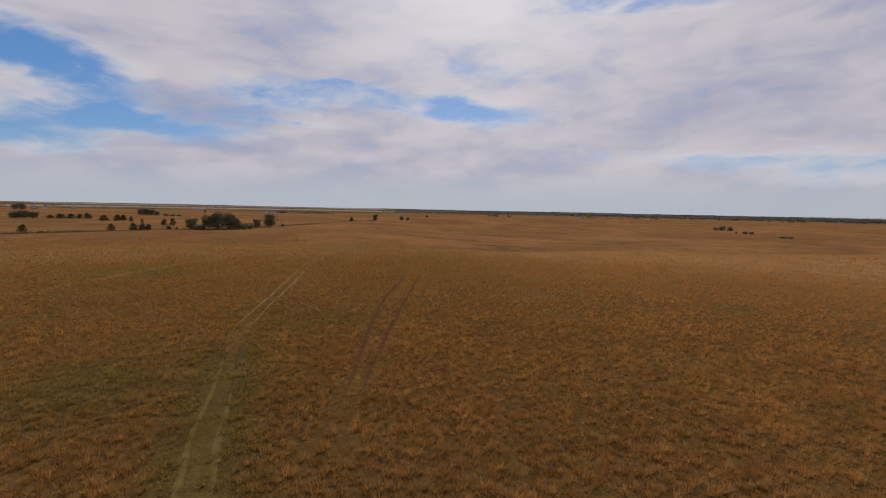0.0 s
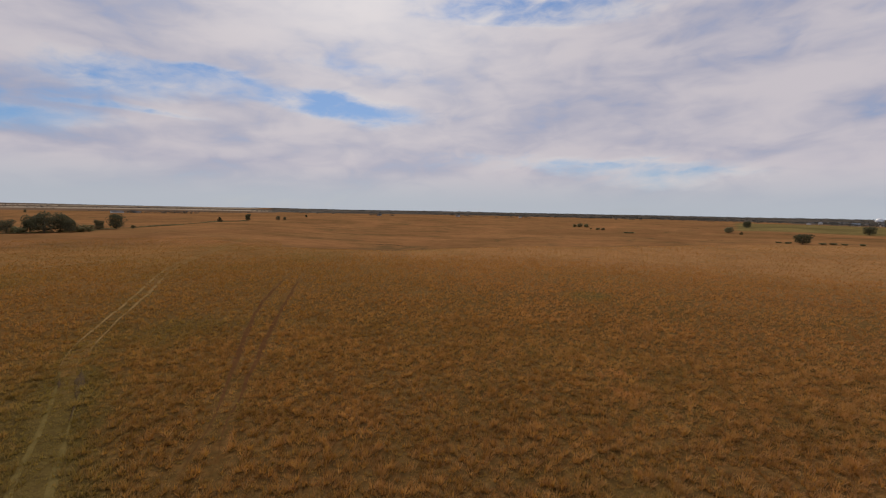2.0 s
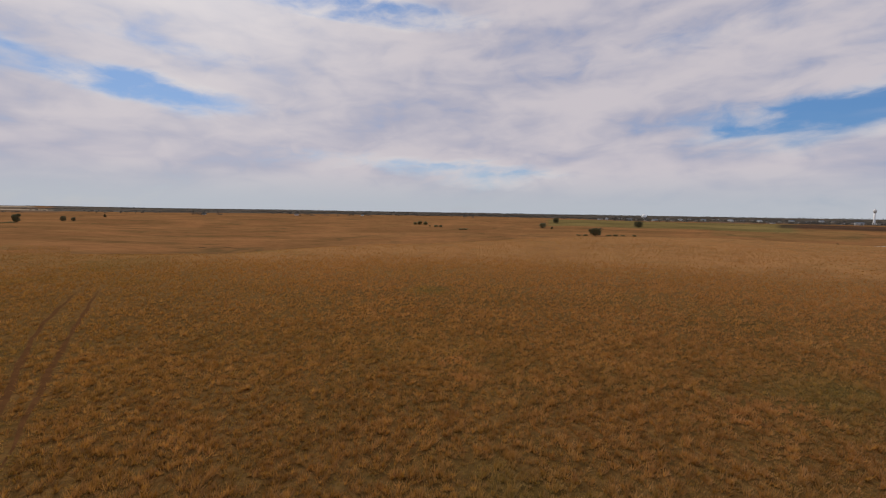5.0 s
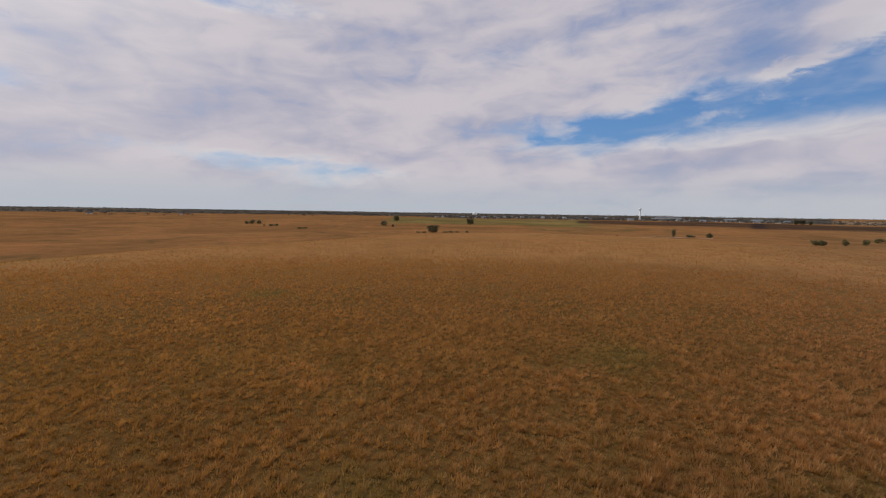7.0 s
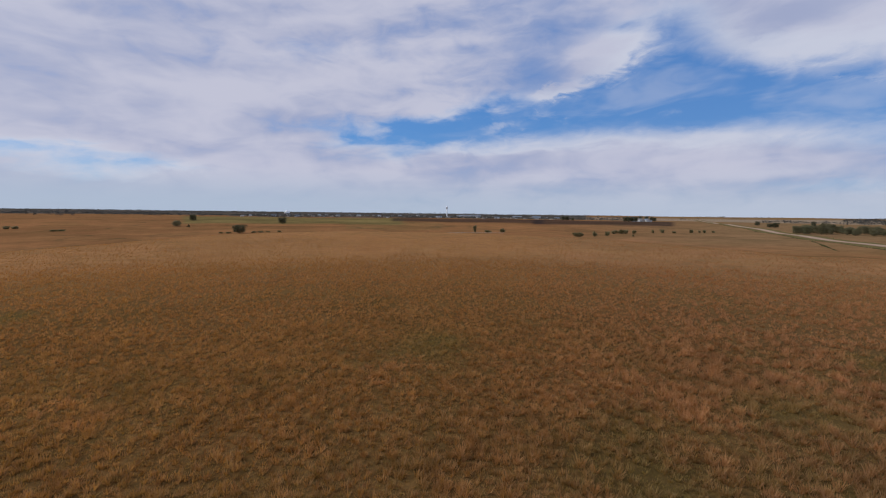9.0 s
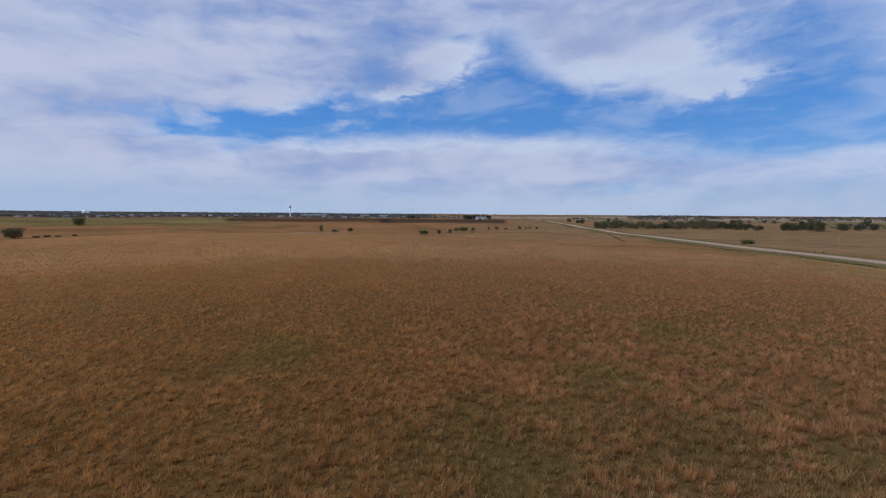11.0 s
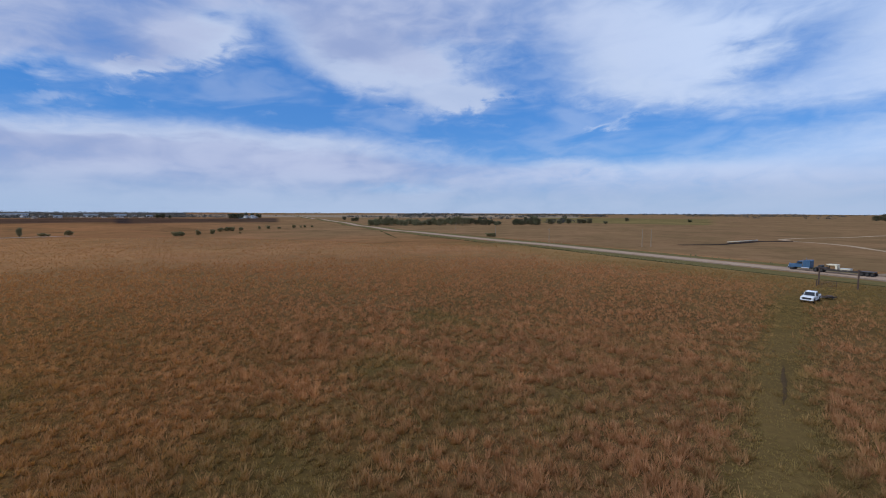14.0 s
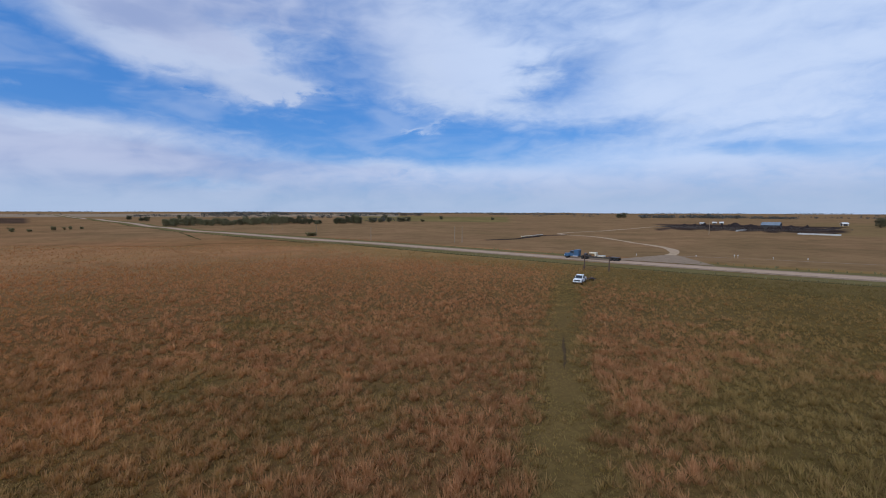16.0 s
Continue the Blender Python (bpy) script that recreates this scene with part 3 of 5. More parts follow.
for stretch_of, half, s in (([p for p in lane_line if p.y < 24], 1.9, 7), ([p for p in lane_line if 18 < p.y < 62], 1.25, 17)):
    strip = ribbon("lane", stretch_of, -half, half, 0.05 if s == 7 else 0.03, m_ground, None, 0.9, 6, s)
    strip.data.attributes.new("olive", "FLOAT", "POINT").data.foreach_set("value", [0.75 - 0.65 * smooth(26, 56, v.co.y) for v in strip.data.vertices])
    strip.data.attributes.new("sward", "FLOAT", "POINT").data.foreach_set("value", [0.35] * len(strip.data.vertices))
    tagged(strip, "two-rut grass lane worn across the prairie", "track", kind="structure")
for low, high, s in ((0.72, 1.08, 8), (-1.08, -0.72, 9)):
    tagged(ribbon("wheel_rut", [p for p in lane_line if 12 < p.y < 52], low, high, 0.08, m_rut, None, 0.2, 2, s), "bare worn wheel rut along the grass lane", "rut", kind="structure")
m_straw_rut = surface("straw_rut", (0.172, 0.105, 0.040), (0.250, 0.155, 0.062), 0.8, 0.95, bump=0.06)
for low, high, s in ((0.70, 1.1, 18), (-1.1, -0.70, 19)):
    tagged(ribbon("wheel_rut", [p for p in lane_line if 50 < p.y < 300], low, high, 0.12, m_straw_rut, None, 0.16, 2, s, 14), "pale worn wheel rut over the southern swell", "rut", kind="structure")
m_drive = surface("pale_gravel", (0.315, 0.225, 0.140), (0.41, 0.30, 0.195), 0.4, 0.95, bump=0.03)
m_straw = surface("dry_straw", (0.17, 0.098, 0.040), (0.25, 0.155, 0.066), 0.8, 0.95, bump=0.1)
# faint second pair of wheel marks, a pale trodden swath, farm drives
for points, s in (([(-8.8, 28.6), (-8.4, 39.4), (-10.2, 67.4), (-10.2, 85.6), (-8.4, 116.3)], 20), ([(-6.8, 28.6), (-7.2, 39.5), (-6.8, 67.7), (-6.4, 86.1), (-4.9, 116.3)], 21)):
    tagged(ribbon("wheel_rut", stretch(points, 1.2), -0.5, 0.5, 0.04, m_mark, None, 0.3, 2, s, 30), "faint wheel mark pressed into rust-coloured grass", "rut", kind="structure")
tagged(ribbon("path", stretch([(-75.8, 72.3), (-73.6, 94), (-73, 117.4), (-67.7, 141.8), (-59.2, 159.3)], 1.5), -0.9, 0.9, 0.02, m_straw, None, 1.0, 4, 22, 20), "pale trodden swath through the prairie grass", "path", kind="structure")
tagged(ribbon("drive", stretch([(20.9, -165.7), (14.5, -180.6), (11.0, -192.6), (10.2, -212), (16, -237), (34, -268), (62, -315), (90, -334)], 3.0), -1.9, 1.9, 0.09, m_drive, None, 0.7, 4, 23), "pale gravel farm drive leaving the highway", "drive", kind="structure")
tagged(ribbon("drive", stretch([(90.6, -335), (99, -362), (81, -468), (62, -528), (52, -600), (46, -676)], 4.0), -1.9, 1.9, 0.07, m_drive, None, 0.6, 4, 24), "pale gravel farm drive across brown pasture", "drive", kind="structure")
tagged(ribbon("drive", stretch([(233.2, -119.2), (246.8, -145.9), (233.6, -158.3), (178.9, -178.3)], 3.0), -1.6, 1.6, 0.07, m_lane, None, 0.5, 4, 25), "grassy field entrance beside the highway", "drive", kind="structure")
verts, faces = [], []
for i in range(9):
    v = i / 8
    left, right = Vector((27.5, -166.2)).lerp(Vector((13.2, -194.3)), 1 - (1 - v) ** 2.0), Vector((-3.5, -163.2)).lerp(Vector((8.2, -195.2)), 1 - (1 - v) ** 1.7)
    for j in range(9):
        p = left.lerp(right, j / 8)
        verts.append((p.x, p.y, height(p.x, p.y) + 0.12))
        if i and j:
            a = i * 9 + j
            faces.append((a - 10, a - 9, a, a - 1))
tagged(mesh_object("drive_apron", verts, faces, m_gravel, None, True), "gravel fan where the farm drive meets the highway", "drive", kind="structure")
m_pond = surface("pond_edge", (0.30, 0.27, 0.22), (0.40, 0.36, 0.30), 0.2, 0.7)
tagged(ribbon("pond_bank", stretch([polar(-83.2, 470), polar(-85, 478), polar(-87, 478), polar(-91, 470)], 4.0), -2.2, 2.2, 0.10, m_pond, None, 0.7, 3, 27), "pale dried bank of a stock pond", "pond bank", kind="structure")
tagged(ribbon("pond_bank", stretch([polar(-99.6, 395), polar(-100.6, 398), polar(-101.8, 396)], 3.0), -2.0, 2.0, 0.10, m_lane, None, 0.7, 3, 28), "pale grassy bank below the shrubs", "pond bank", kind="structure")
# where along the lane, from which offset to which
for y0, y1, low, high, s in ((37.9, 43.2, -1.05, -0.6, 1), (42.7, 50.2, -1.15, -0.45, 2), (45.9, 49.1, 0.5, 0.95, 3), (-63.9, -62.4, -1.6, -0.5, 4), (-58.6, -45.4, 0.0, 0.34, 5)):
    wet = [p for p in stretch([q for q in LANE if -101 < q[1] < 95], 0.5) if y0 < p.y < y1]
    tagged(ribbon("mud_patch", wet, low, high, 0.13, m_mud, None, 0.16, 3, s, 5), "dark wet mud in the ruts of the lane", "mud", kind="structure")

m_gully = surface("gully_bank", (0.045, 0.030, 0.018), (0.085, 0.055, 0.030), 0.4, 0.95, bump=0.1)
tagged(ribbon("gully", stretch([(20, 281), (30, 292), (40, 303), (46, 300), (53, 284), (57, 279)], 2.0), -0.8, 0.8, 0.10, m_gully, None, 0.5, 3, 35, 6), "narrow dark eroded gully in the draw", "gully", kind="structure")
m_ditch = surface("ditch_weeds", (0.035, 0.036, 0.014), (0.070, 0.062, 0.024), 0.3, 0.95, bump=0.15)
tagged(ribbon("ditch", road_line, 15.2, 17.0, 0.06, m_ditch, None, 0.7, 3, 33), "dark weedy ditch line between verge and prairie", "ditch", kind="structure")

for points, half, s in (([(421, -230), (342, -195), (286, -171)], 0.9, 41), ([(277, -193), (245, -188.5), (206, -179), (177, -166)], 0.8, 42), ([(187, -187), (152, -171), (129.5, -166), (112, -156)], 0.8, 43), ([(316, -207), (278, -203)], 0.8, 44)):
    tagged(ribbon("ditch", stretch(points, 2.0), -half, half, 0.08, m_ditch, None, 0.7, 3, s, 10), "narrow dark weedy drain in the grazed grass", "ditch", kind="structure")
tagged(ribbon("path", stretch([(266, -126), (273, -135), (282, -153), (289, -170), (288, -177)], 2.0), -0.7, 0.7, 0.07, m_straw, None, 0.5, 3, 45, 8), "pale worn cattle path in the grazed grass", "path", kind="structure")

# ---- trees ----
def leaf_cloud(bm, rng, centre, radii, count, size):
    """Small leaf clumps, each a bent pair of triangles, over and inside an ellipsoid."""
    for _ in range(count):
        d = Vector((rng.gauss(0, 1), rng.gauss(0, 1), rng.gauss(0, 1))).normalized()
        depth = rng.uniform(0.55, 1.0) ** 0.6
        p = Vector(centre) + Vector((d.x * radii[0], d.y * radii[1], d.z * radii[2])) * depth * rng.uniform(0.85, 1.12)
        s = size * rng.uniform(0.6, 1.4)
        a = Vector((rng.gauss(0, 1), rng.gauss(0, 1), rng.gauss(0, 0.6))).normalized()
        n = (d + a * 0.7).normalized()
        b = n.cross(a).normalized()
        a = b.cross(n)
        v = [bm.verts.new(p + a * s), bm.verts.new(p + b * s * 0.8 + n * s * 0.2), bm.verts.new(p - a * s), bm.verts.new(p - b * s * 0.8 + n * s * 0.2)]
        bm.faces.new((v[0], v[1], v[2]))
        bm.faces.new((v[0], v[2], v[3]))


def limb(bm, a, b, ra, rb, sides=6):
    a, b = Vector(a), Vector(b)
    d = (b - a).normalized()
    u = d.orthogonal().normalized()
    v = d.cross(u)
    rings = [[bm.verts.new(p + (u * math.cos(k * math.tau / sides) + v * math.sin(k * math.tau / sides)) * r) for k in range(sides)] for p, r in ((a, ra), (b, rb))]
    for k in range(sides):
        bm.faces.new((rings[0][k], rings[0][(k + 1) % sides], rings[1][(k + 1) % sides], rings[1][k]))
    bm.faces.new(rings[1])


def part(name, bm, mat, parent, label="", flat=True):
    me = bpy.data.meshes.new(name)
    bm.normal_update()
    bm.to_mesh(me)
    bm.free()
    me.materials.append(mat)
    if not flat:
        me.shade_smooth()
    ob = new(name, me)
    ob.parent = parent
    return tagged(ob, label) if label else ob


def make_tree(name, label, category, tall, wide, mat, seed, habit):
    rng = random.Random(seed)
    top = tagged(new(name), label, category)
    bm = bmesh.new()
    crown = bmesh.new()
    if habit == "broad":
        fork = tall * rng.uniform(0.22, 0.3)
        limb(bm, (0, 0, -0.3), (rng.uniform(-0.2, 0.2), 0, fork), tall * 0.035, tall * 0.026)
        for k in range(6):
            a = k * math.tau / 6 + rng.uniform(-0.4, 0.4)
            out, up_to = wide * rng.uniform(0.18, 0.36), tall * rng.uniform(0.5, 0.85)
            tip = (math.cos(a) * out, math.sin(a) * out, up_to)
            limb(bm, (0, 0, fork * 0.9), tip, tall * 0.018, tall * 0.006, 5)
            s = wide * rng.uniform(0.2, 0.32)
            leaf_cloud(crown, rng, tip, (s, s, s * rng.uniform(0.7, 1.0)), 130, tall * 0.031)
        leaf_cloud(crown, rng, (wide * rng.uniform(-0.06, 0.06), 0, tall * 0.62), (wide * 0.38, wide * 0.36, tall * 0.36), 460, tall * 0.031)
        leaf_cloud(crown, rng, (0, 0, tall * 0.33), (wide * 0.44, wide * 0.44, tall * 0.27), 600, tall * 0.034)
    elif habit == "cedar":
        limb(bm, (0, 0, -0.2), (0, 0, tall * 0.9), tall * 0.03, tall * 0.005)
        for k in range(7):
            s = k / 6
            reach = wide * 0.5 * (1 - max(0.0, s - 0.3) ** 2 * 1.15) * rng.uniform(0.8, 1.1)
            leaf_cloud(crown, rng, (rng.uniform(-0.1, 0.1) * wide, rng.uniform(-0.1, 0.1) * wide, tall * (0.10 + 0.82 * s)), (reach, reach, tall * 0.16), 130, tall * 0.042)
    else:
        for k in range(5):
            a = k * math.tau / 5 + rng.uniform(-0.5, 0.5)
            out = wide * rng.uniform(0.08, 0.42)
            tip = (math.cos(a) * out, math.sin(a) * out, tall * rng.uniform(0.35, 0.80))
            limb(bm, (math.cos(a) * 0.1, math.sin(a) * 0.1, -0.2), tip, tall * 0.02, tall * 0.006, 5)
            s = wide * rng.uniform(0.16, 0.26)
            leaf_cloud(crown, rng, tip, (s, s, tall * 0.28), 55, tall * 0.07)
        leaf_cloud(crown, rng, (wide * rng.uniform(-0.12, 0.12), wide * rng.uniform(-0.12, 0.12), tall * 0.30), (wide * 0.40, wide * 0.36, tall * 0.30), 150, tall * 0.07)
    part("trunk", bm, m_bark, top)
    part("crown", crown, mat, top)
    return top


# one of each kind, one metre tall and wide, kept as the first that is set out
KINDS = {
    "broad": ("tree", "full-crowned dark green broadleaf tree standing in prairie grass", "tree", m_leaf, "broad", 3),
    "autumn": ("tree", "yellowing broadleaf tree with thinning crown", "tree", m_autumn, "broad", 2),
    "cedar": ("cedar_tree", "dark green bushy red cedar standing in pasture", "tree", m_cedar, "cedar", 3),
    "shrub": ("shrub", "low spreading olive-green shrub in the grass", "shrub", m_scrub, "shrub", 3),
}
made_trees = {}


def plant(kind, x, y, tall, wide, group, seed=0):
    name, label, category, mat, habit, variants = KINDS[kind]
    rng = random.Random(int(x * 13 + y * 7) + seed)
    pick = rng.randrange(variants)
    m = Matrix.LocRotScale((x, y, height(x, y) - 0.05), Euler((0, 0, rng.uniform(0, 6.28))), (wide / 10, wide / 10, tall / 10))
    if (kind, pick) not in made_trees:
        ob = make_tree(name, label, category, 10.0, 10.0, mat, 11 + pick * 5 + len(kind), habit)
        ob.matrix_basis = m
        made_trees[kind, pick] = ob
        tagged(ob, group=group)
        return ob
    source = made_trees[kind, pick]
    ob = copy_thing(source, Matrix())
    ob.matrix_basis = m
    return tagged(ob, group=group)


# kind, azimuth, distance, height, width
GROVE = [
    ("broad", 30.7, 319, 7.5, 8), ("broad", 29.0, 324, 9.5, 9), ("broad", 28.0, 317, 11.6, 12), ("broad", 26.7, 324, 11, 11), ("broad", 26.0, 318, 8, 8), ("shrub", 29.8, 316, 4, 8),
    ("shrub", 25.2, 323, 4.2, 8), ("shrub", 24.5, 326, 4.4, 7), ("broad", 23.6, 348, 6.6, 6.5), ("broad", 22.1, 357, 10.6, 10.5), ("shrub", 30.0, 314, 3, 6), ("shrub", 20.6, 372, 2.4, 4),
]
CEDARS = [
    (45.3, 305, 4, 4.6), (38.3, 311, 4, 4.6), (36.3, 313, 4.4, 5), (35.5, 312, 4, 5), (34.9, 314, 3.6, 4), (43.2, 520, 3, 7), (42.4, 518, 4.4, 8), (41.6, 516, 4.3, 8), (40.9, 515, 4.3, 6),
    (40.2, 514, 5, 8), (38.9, 468, 4.5, 8), (37.7, 466, 5.2, 7), (37.2, 470, 4.8, 6), (36.5, 452, 4.5, 3.8), (35.5, 426, 3.6, 3), (33.4, 381, 4.8, 4.6), (32.6, 380, 5.4, 5), (33.0, 322, 2.3, 4), (32.2, 321, 1.4, 2),
]
LONERS = [
    ("cedar", 12.0, 520, 5.0, 5.8), ("broad", 8.87, 615, 9.5, 8), ("broad", 5.4, 688, 6.7, 7.6), ("broad", 4.6, 698, 5, 5.8), ("cedar", 2.0, 884, 5, 5), ("broad", 29.3, 1045, 6, 4.5), ("autumn", -50.2, 656, 8, 12),
    ("cedar", -51.4, 623, 3.6, 4), ("broad", -51.9, 799, 11, 13), ("broad", -56.8, 450, 8.6, 14), ("broad", -61.8, 723, 11, 15), ("cedar", -80.6, 390, 4.4, 4.4), ("autumn", -86.9, 490, 8.5, 4.5), ("shrub", -88.6, 490, 3.4, 9),
]
for kind, az, r, tall, wide in GROVE:
    plant(kind, *polar(az, r), tall, wide, "trees of the fence-line grove")
for az, r, tall, wide in CEDARS:
    plant("cedar", *polar(az, r), tall, wide, "cedars scattered over the pasture")
for kind, az, r, tall, wide in LONERS:
    plant(kind, *polar(az, r), tall, wide, "lone trees on the prairie")

SHRUBS = [
    (-33.2, 700, 5, 9), (-33.8, 705, 7, 12), (-34.6, 702, 6, 11), (-35.2, 660, 2.5, 4), (-36.0, 645, 4.5, 8), (-36.6, 643, 4, 8), (-39.4, 570, 2.2, 8), (-40.0, 571, 2.4, 9),
    (-54.8, 455, 1.8, 6), (-55.6, 452, 2, 7), (-58.4, 458, 2, 7), (-59.2, 462, 2, 8), (-60.1, 466, 1.8, 6), (-61.4, 472, 2.2, 5), (-90.6, 500, 5, 10), (-79.6, 395, 2, 3),
    (-100.1, 425, 5.6, 8), (-100.7, 428, 5.0, 7), (-102.4, 440, 6, 6), (-103.9, 472, 5.4, 7), (-104.7, 541, 5.4, 9), (-105.5, 545, 7, 9), (-106.0, 549, 6.5, 8), (-107.0, 554, 4.8, 7),
]
SHRUBS += [
    (-109.1, 567, 4.8, 4.5), (-110.1, 573, 4.8, 7), (-111.4, 570, 3, 6), (-113.2, 576, 5.6, 6.5), (-114.0, 583, 3.4, 4), (-114.5, 586, 4.2, 4.5), (-115.4, 594, 3.4, 4.5),
    (-138.9, 315, 3.8, 8), (-139.3, 316, 3.2, 6), (-106.9, 470, 2.2, 3.5), (33.2, 640, 3.4, 9), (32.6, 636, 3.2, 9), (31.9, 640, 2.8, 8),
]
for az, r, tall, wide in SHRUBS:
    plant("shrub", *polar(az, r), tall * 0.9, wide * 0.92, "shrubs along the draw")
for k, (az, r, tall, wide) in enumerate([(35.6, 646, 8, 9), (35.1, 648, 8.6, 10), (34.6, 645, 7.8, 9), (34.1, 644, 6, 8), (45.8, 526, 6, 10), (45.2, 524, 7.5, 11), (44.5, 528, 6, 10), (45.2, 1150, 12, 14), (45.7, 1160, 11, 13)]):
    plant("broad", *polar(az, r), tall, wide, "trees of the southern pasture")
# shelterbelt beyond the highway, farmyard trees and hedgerow trees to the north
rng = random.Random(41)
for k in range(92):
    az = -122.9 - 22.6 * (k + rng.uniform(-0.4, 0.4)) / 92
    if -142.0 < az < -140.2:
        continue
    plant("autumn" if rng.random() < (0.85 if az > -135.5 else 0.25) else "broad", *polar(az, rng.uniform(628, 690)), (9.4 + 2.0 * math.sin(az * 1.9) + 1.6 * math.sin(az * 0.62 + 3.4)) * rng.uniform(0.7, 1.25), rng.uniform(5, 11), "shelterbelt trees beyond the highway")
for az, r, tall, wide in [(-146.9, 658, 8.5, 12), (-148.0, 667, 6.6, 9), (-149.1, 676, 8.4, 10), (-150.5, 690, 7.6, 11), (-151.0, 694, 7, 9), (-151.7, 702, 8.8, 10), (-153.6, 720, 4, 8), (-156.1, 926, 7.7, 9), (-148.6, 860, 10, 12), (-121.1, 870, 8.4, 12), (-120.6, 872, 7, 9), (-119.5, 1000, 9, 11), (-179.5, 1384, 17, 20), (-178.9, 1390, 14, 20), (-203.0, 752, 13, 15), (-203.9, 748, 14.5, 16), (-205.0, 752, 13, 16), (-163.0, 930, 6, 9)]:
    plant("broad", *polar(az, r), tall, wide, "hedgerow trees on the northern fields")
for az, r, tall, wide in [(-105.9, 1190, 13, 14), (-106.3, 1186, 14, 15), (-106.7, 1192, 13, 13), (-107.1, 1225, 14, 14), (-107.6, 1290, 15, 14), (-108.3, 1296, 14, 14), (-108.9, 1280, 13, 13), (-109.2, 1276, 11, 11), (-98.4, 1224, 11, 12), (-98.9, 1226, 12, 13), (-99.6, 1230, 8, 8)]:
    plant("broad", *polar(az, r), tall, wide, "trees round the farmstead")

# ---- vehicles, buildings and poles ----
m_white = surface("white_paint", (0.70, 0.70, 0.69), (0.80, 0.80, 0.79), 1.5, 0.35, dirt=(0.55, 0.50, 0.43))
m_blue = surface("blue_paint", (0.036, 0.075, 0.14), (0.052, 0.105, 0.185), 1.2, 0.45)
m_cream = surface("cream_paint", (0.62, 0.54, 0.38), (0.72, 0.64, 0.47), 1.0, 0.5)
m_black = surface("black_trim", (0.018, 0.018, 0.020), (0.035, 0.035, 0.038), 3.0, 0.5)
m_tyre = surface("tyre_rubber", (0.020, 0.020, 0.020), (0.040, 0.038, 0.036), 4.0, 0.9)
m_chrome = surface("chrome", (0.55, 0.55, 0.56), (0.70, 0.70, 0.71), 2.0, 0.25, 1.0)
m_steel = surface("dark_steel", (0.035, 0.030, 0.028), (0.065, 0.052, 0.045), 1.5, 0.6, 0.4)
m_rust = surface("rusty_pipe", (0.050, 0.030, 0.022), (0.095, 0.055, 0.035), 2.0, 0.8)
m_deck = surface("deck_planks", (0.06, 0.045, 0.035), (0.12, 0.09, 0.07), 1.0, 0.85)
m_glass = surface("dark_glass", (0.010, 0.012, 0.015), (0.018, 0.021, 0.025), 1.0, 0.35)
m_lens = surface("lamp_lens", (0.60, 0.60, 0.58), (0.70, 0.70, 0.68), 2.0, 0.15)
m_amber = surface("amber_lens", (0.55, 0.16, 0.03), (0.65, 0.22, 0.05), 2.0, 0.25)
m_pole = surface("weathered_pole", (0.24, 0.19, 0.135), (0.32, 0.255, 0.185), 1.2, 0.9)
m_tin = surface("pale_tin", (0.125, 0.15, 0.18), (0.19, 0.215, 0.245), 0.15, 0.7)
m_siding = surface("white_siding", (0.48, 0.47, 0.44), (0.60, 0.59, 0.56), 0.4, 0.7)
m_tan = surface("tan_siding", (0.36, 0.30, 0.23), (0.46, 0.39, 0.31), 0.4, 0.75)
m_shingle = surface("grey_shingles", (0.10, 0.095, 0.09), (0.17, 0.16, 0.15), 0.6, 0.9)
m_concrete = surface("concrete", (0.38, 0.36, 0.33), (0.50, 0.48, 0.44), 0.3, 0.85)


def box(bm, x0, x1, y0, y1, z0, z1, taper=0.0):
    """A box whose top may be drawn in by taper on its x sides."""
    v = [bm.verts.new(p) for p in ((x0, y0, z0), (x1, y0, z0), (x1, y1, z0), (x0, y1, z0), (x0 + taper, y0, z1), (x1 - taper, y0, z1), (x1 - taper, y1, z1), (x0 + taper, y1, z1))]
    for q in ((3, 2, 1, 0), (4, 5, 6, 7), (0, 1, 5, 4), (1, 2, 6, 5), (2, 3, 7, 6), (3, 0, 4, 7)):
        bm.faces.new([v[i] for i in q])


def bevelled(bm, width):
    bmesh.ops.bevel(bm, geom=list(bm.edges), offset=width, segments=2, affect="EDGES", profile=0.6)
    return bm


def boxes(*rows, bevel=0.0):
    bm = bmesh.new()
    for row in rows:
        box(bm, *row)
    return bevelled(bm, bevel) if bevel else bm


def extrude_side(profile, half, taper=None, bevel=0.04):
    """A body from its side outline (y, z), half metres to each side; taper draws in points above a height."""
    bm = bmesh.new()
    rows = []
    for s in (-1, 1):
        rows.append([bm.verts.new((s * (half - (taper[1] * max(0.0, z - taper[0]) if taper else 0.0)), y, z)) for y, z in profile])
    n = len(profile)
    bm.faces.new(rows[0])
    bm.faces.new(rows[1][::-1])
    for k in range(n):
        bm.faces.new((rows[0][(k + 1) % n], rows[0][k], rows[1][k], rows[1][(k + 1) % n]))
    bmesh.ops.recalc_face_normals(bm, faces=list(bm.faces))
    if bevel:
        bmesh.ops.bevel(bm, geom=list(bm.edges), offset=bevel, segments=2, affect="EDGES", profile=0.6)
    return bm


def tube(bm, a, b, radius, sides=10):
    a, b = Vector(a), Vector(b)
    d = (b - a).normalized()
    u = d.orthogonal().normalized()
    v = d.cross(u)
    ends = [[bm.verts.new(p + (u * math.cos(k * math.tau / sides) + v * math.sin(k * math.tau / sides)) * radius) for k in range(sides)] for p in (a, b)]
    for k in range(sides):
        bm.faces.new((ends[0][k], ends[0][(k + 1) % sides], ends[1][(k + 1) % sides], ends[1][k]))
    bm.faces.new(ends[0][::-1])
    bm.faces.new(ends[1])


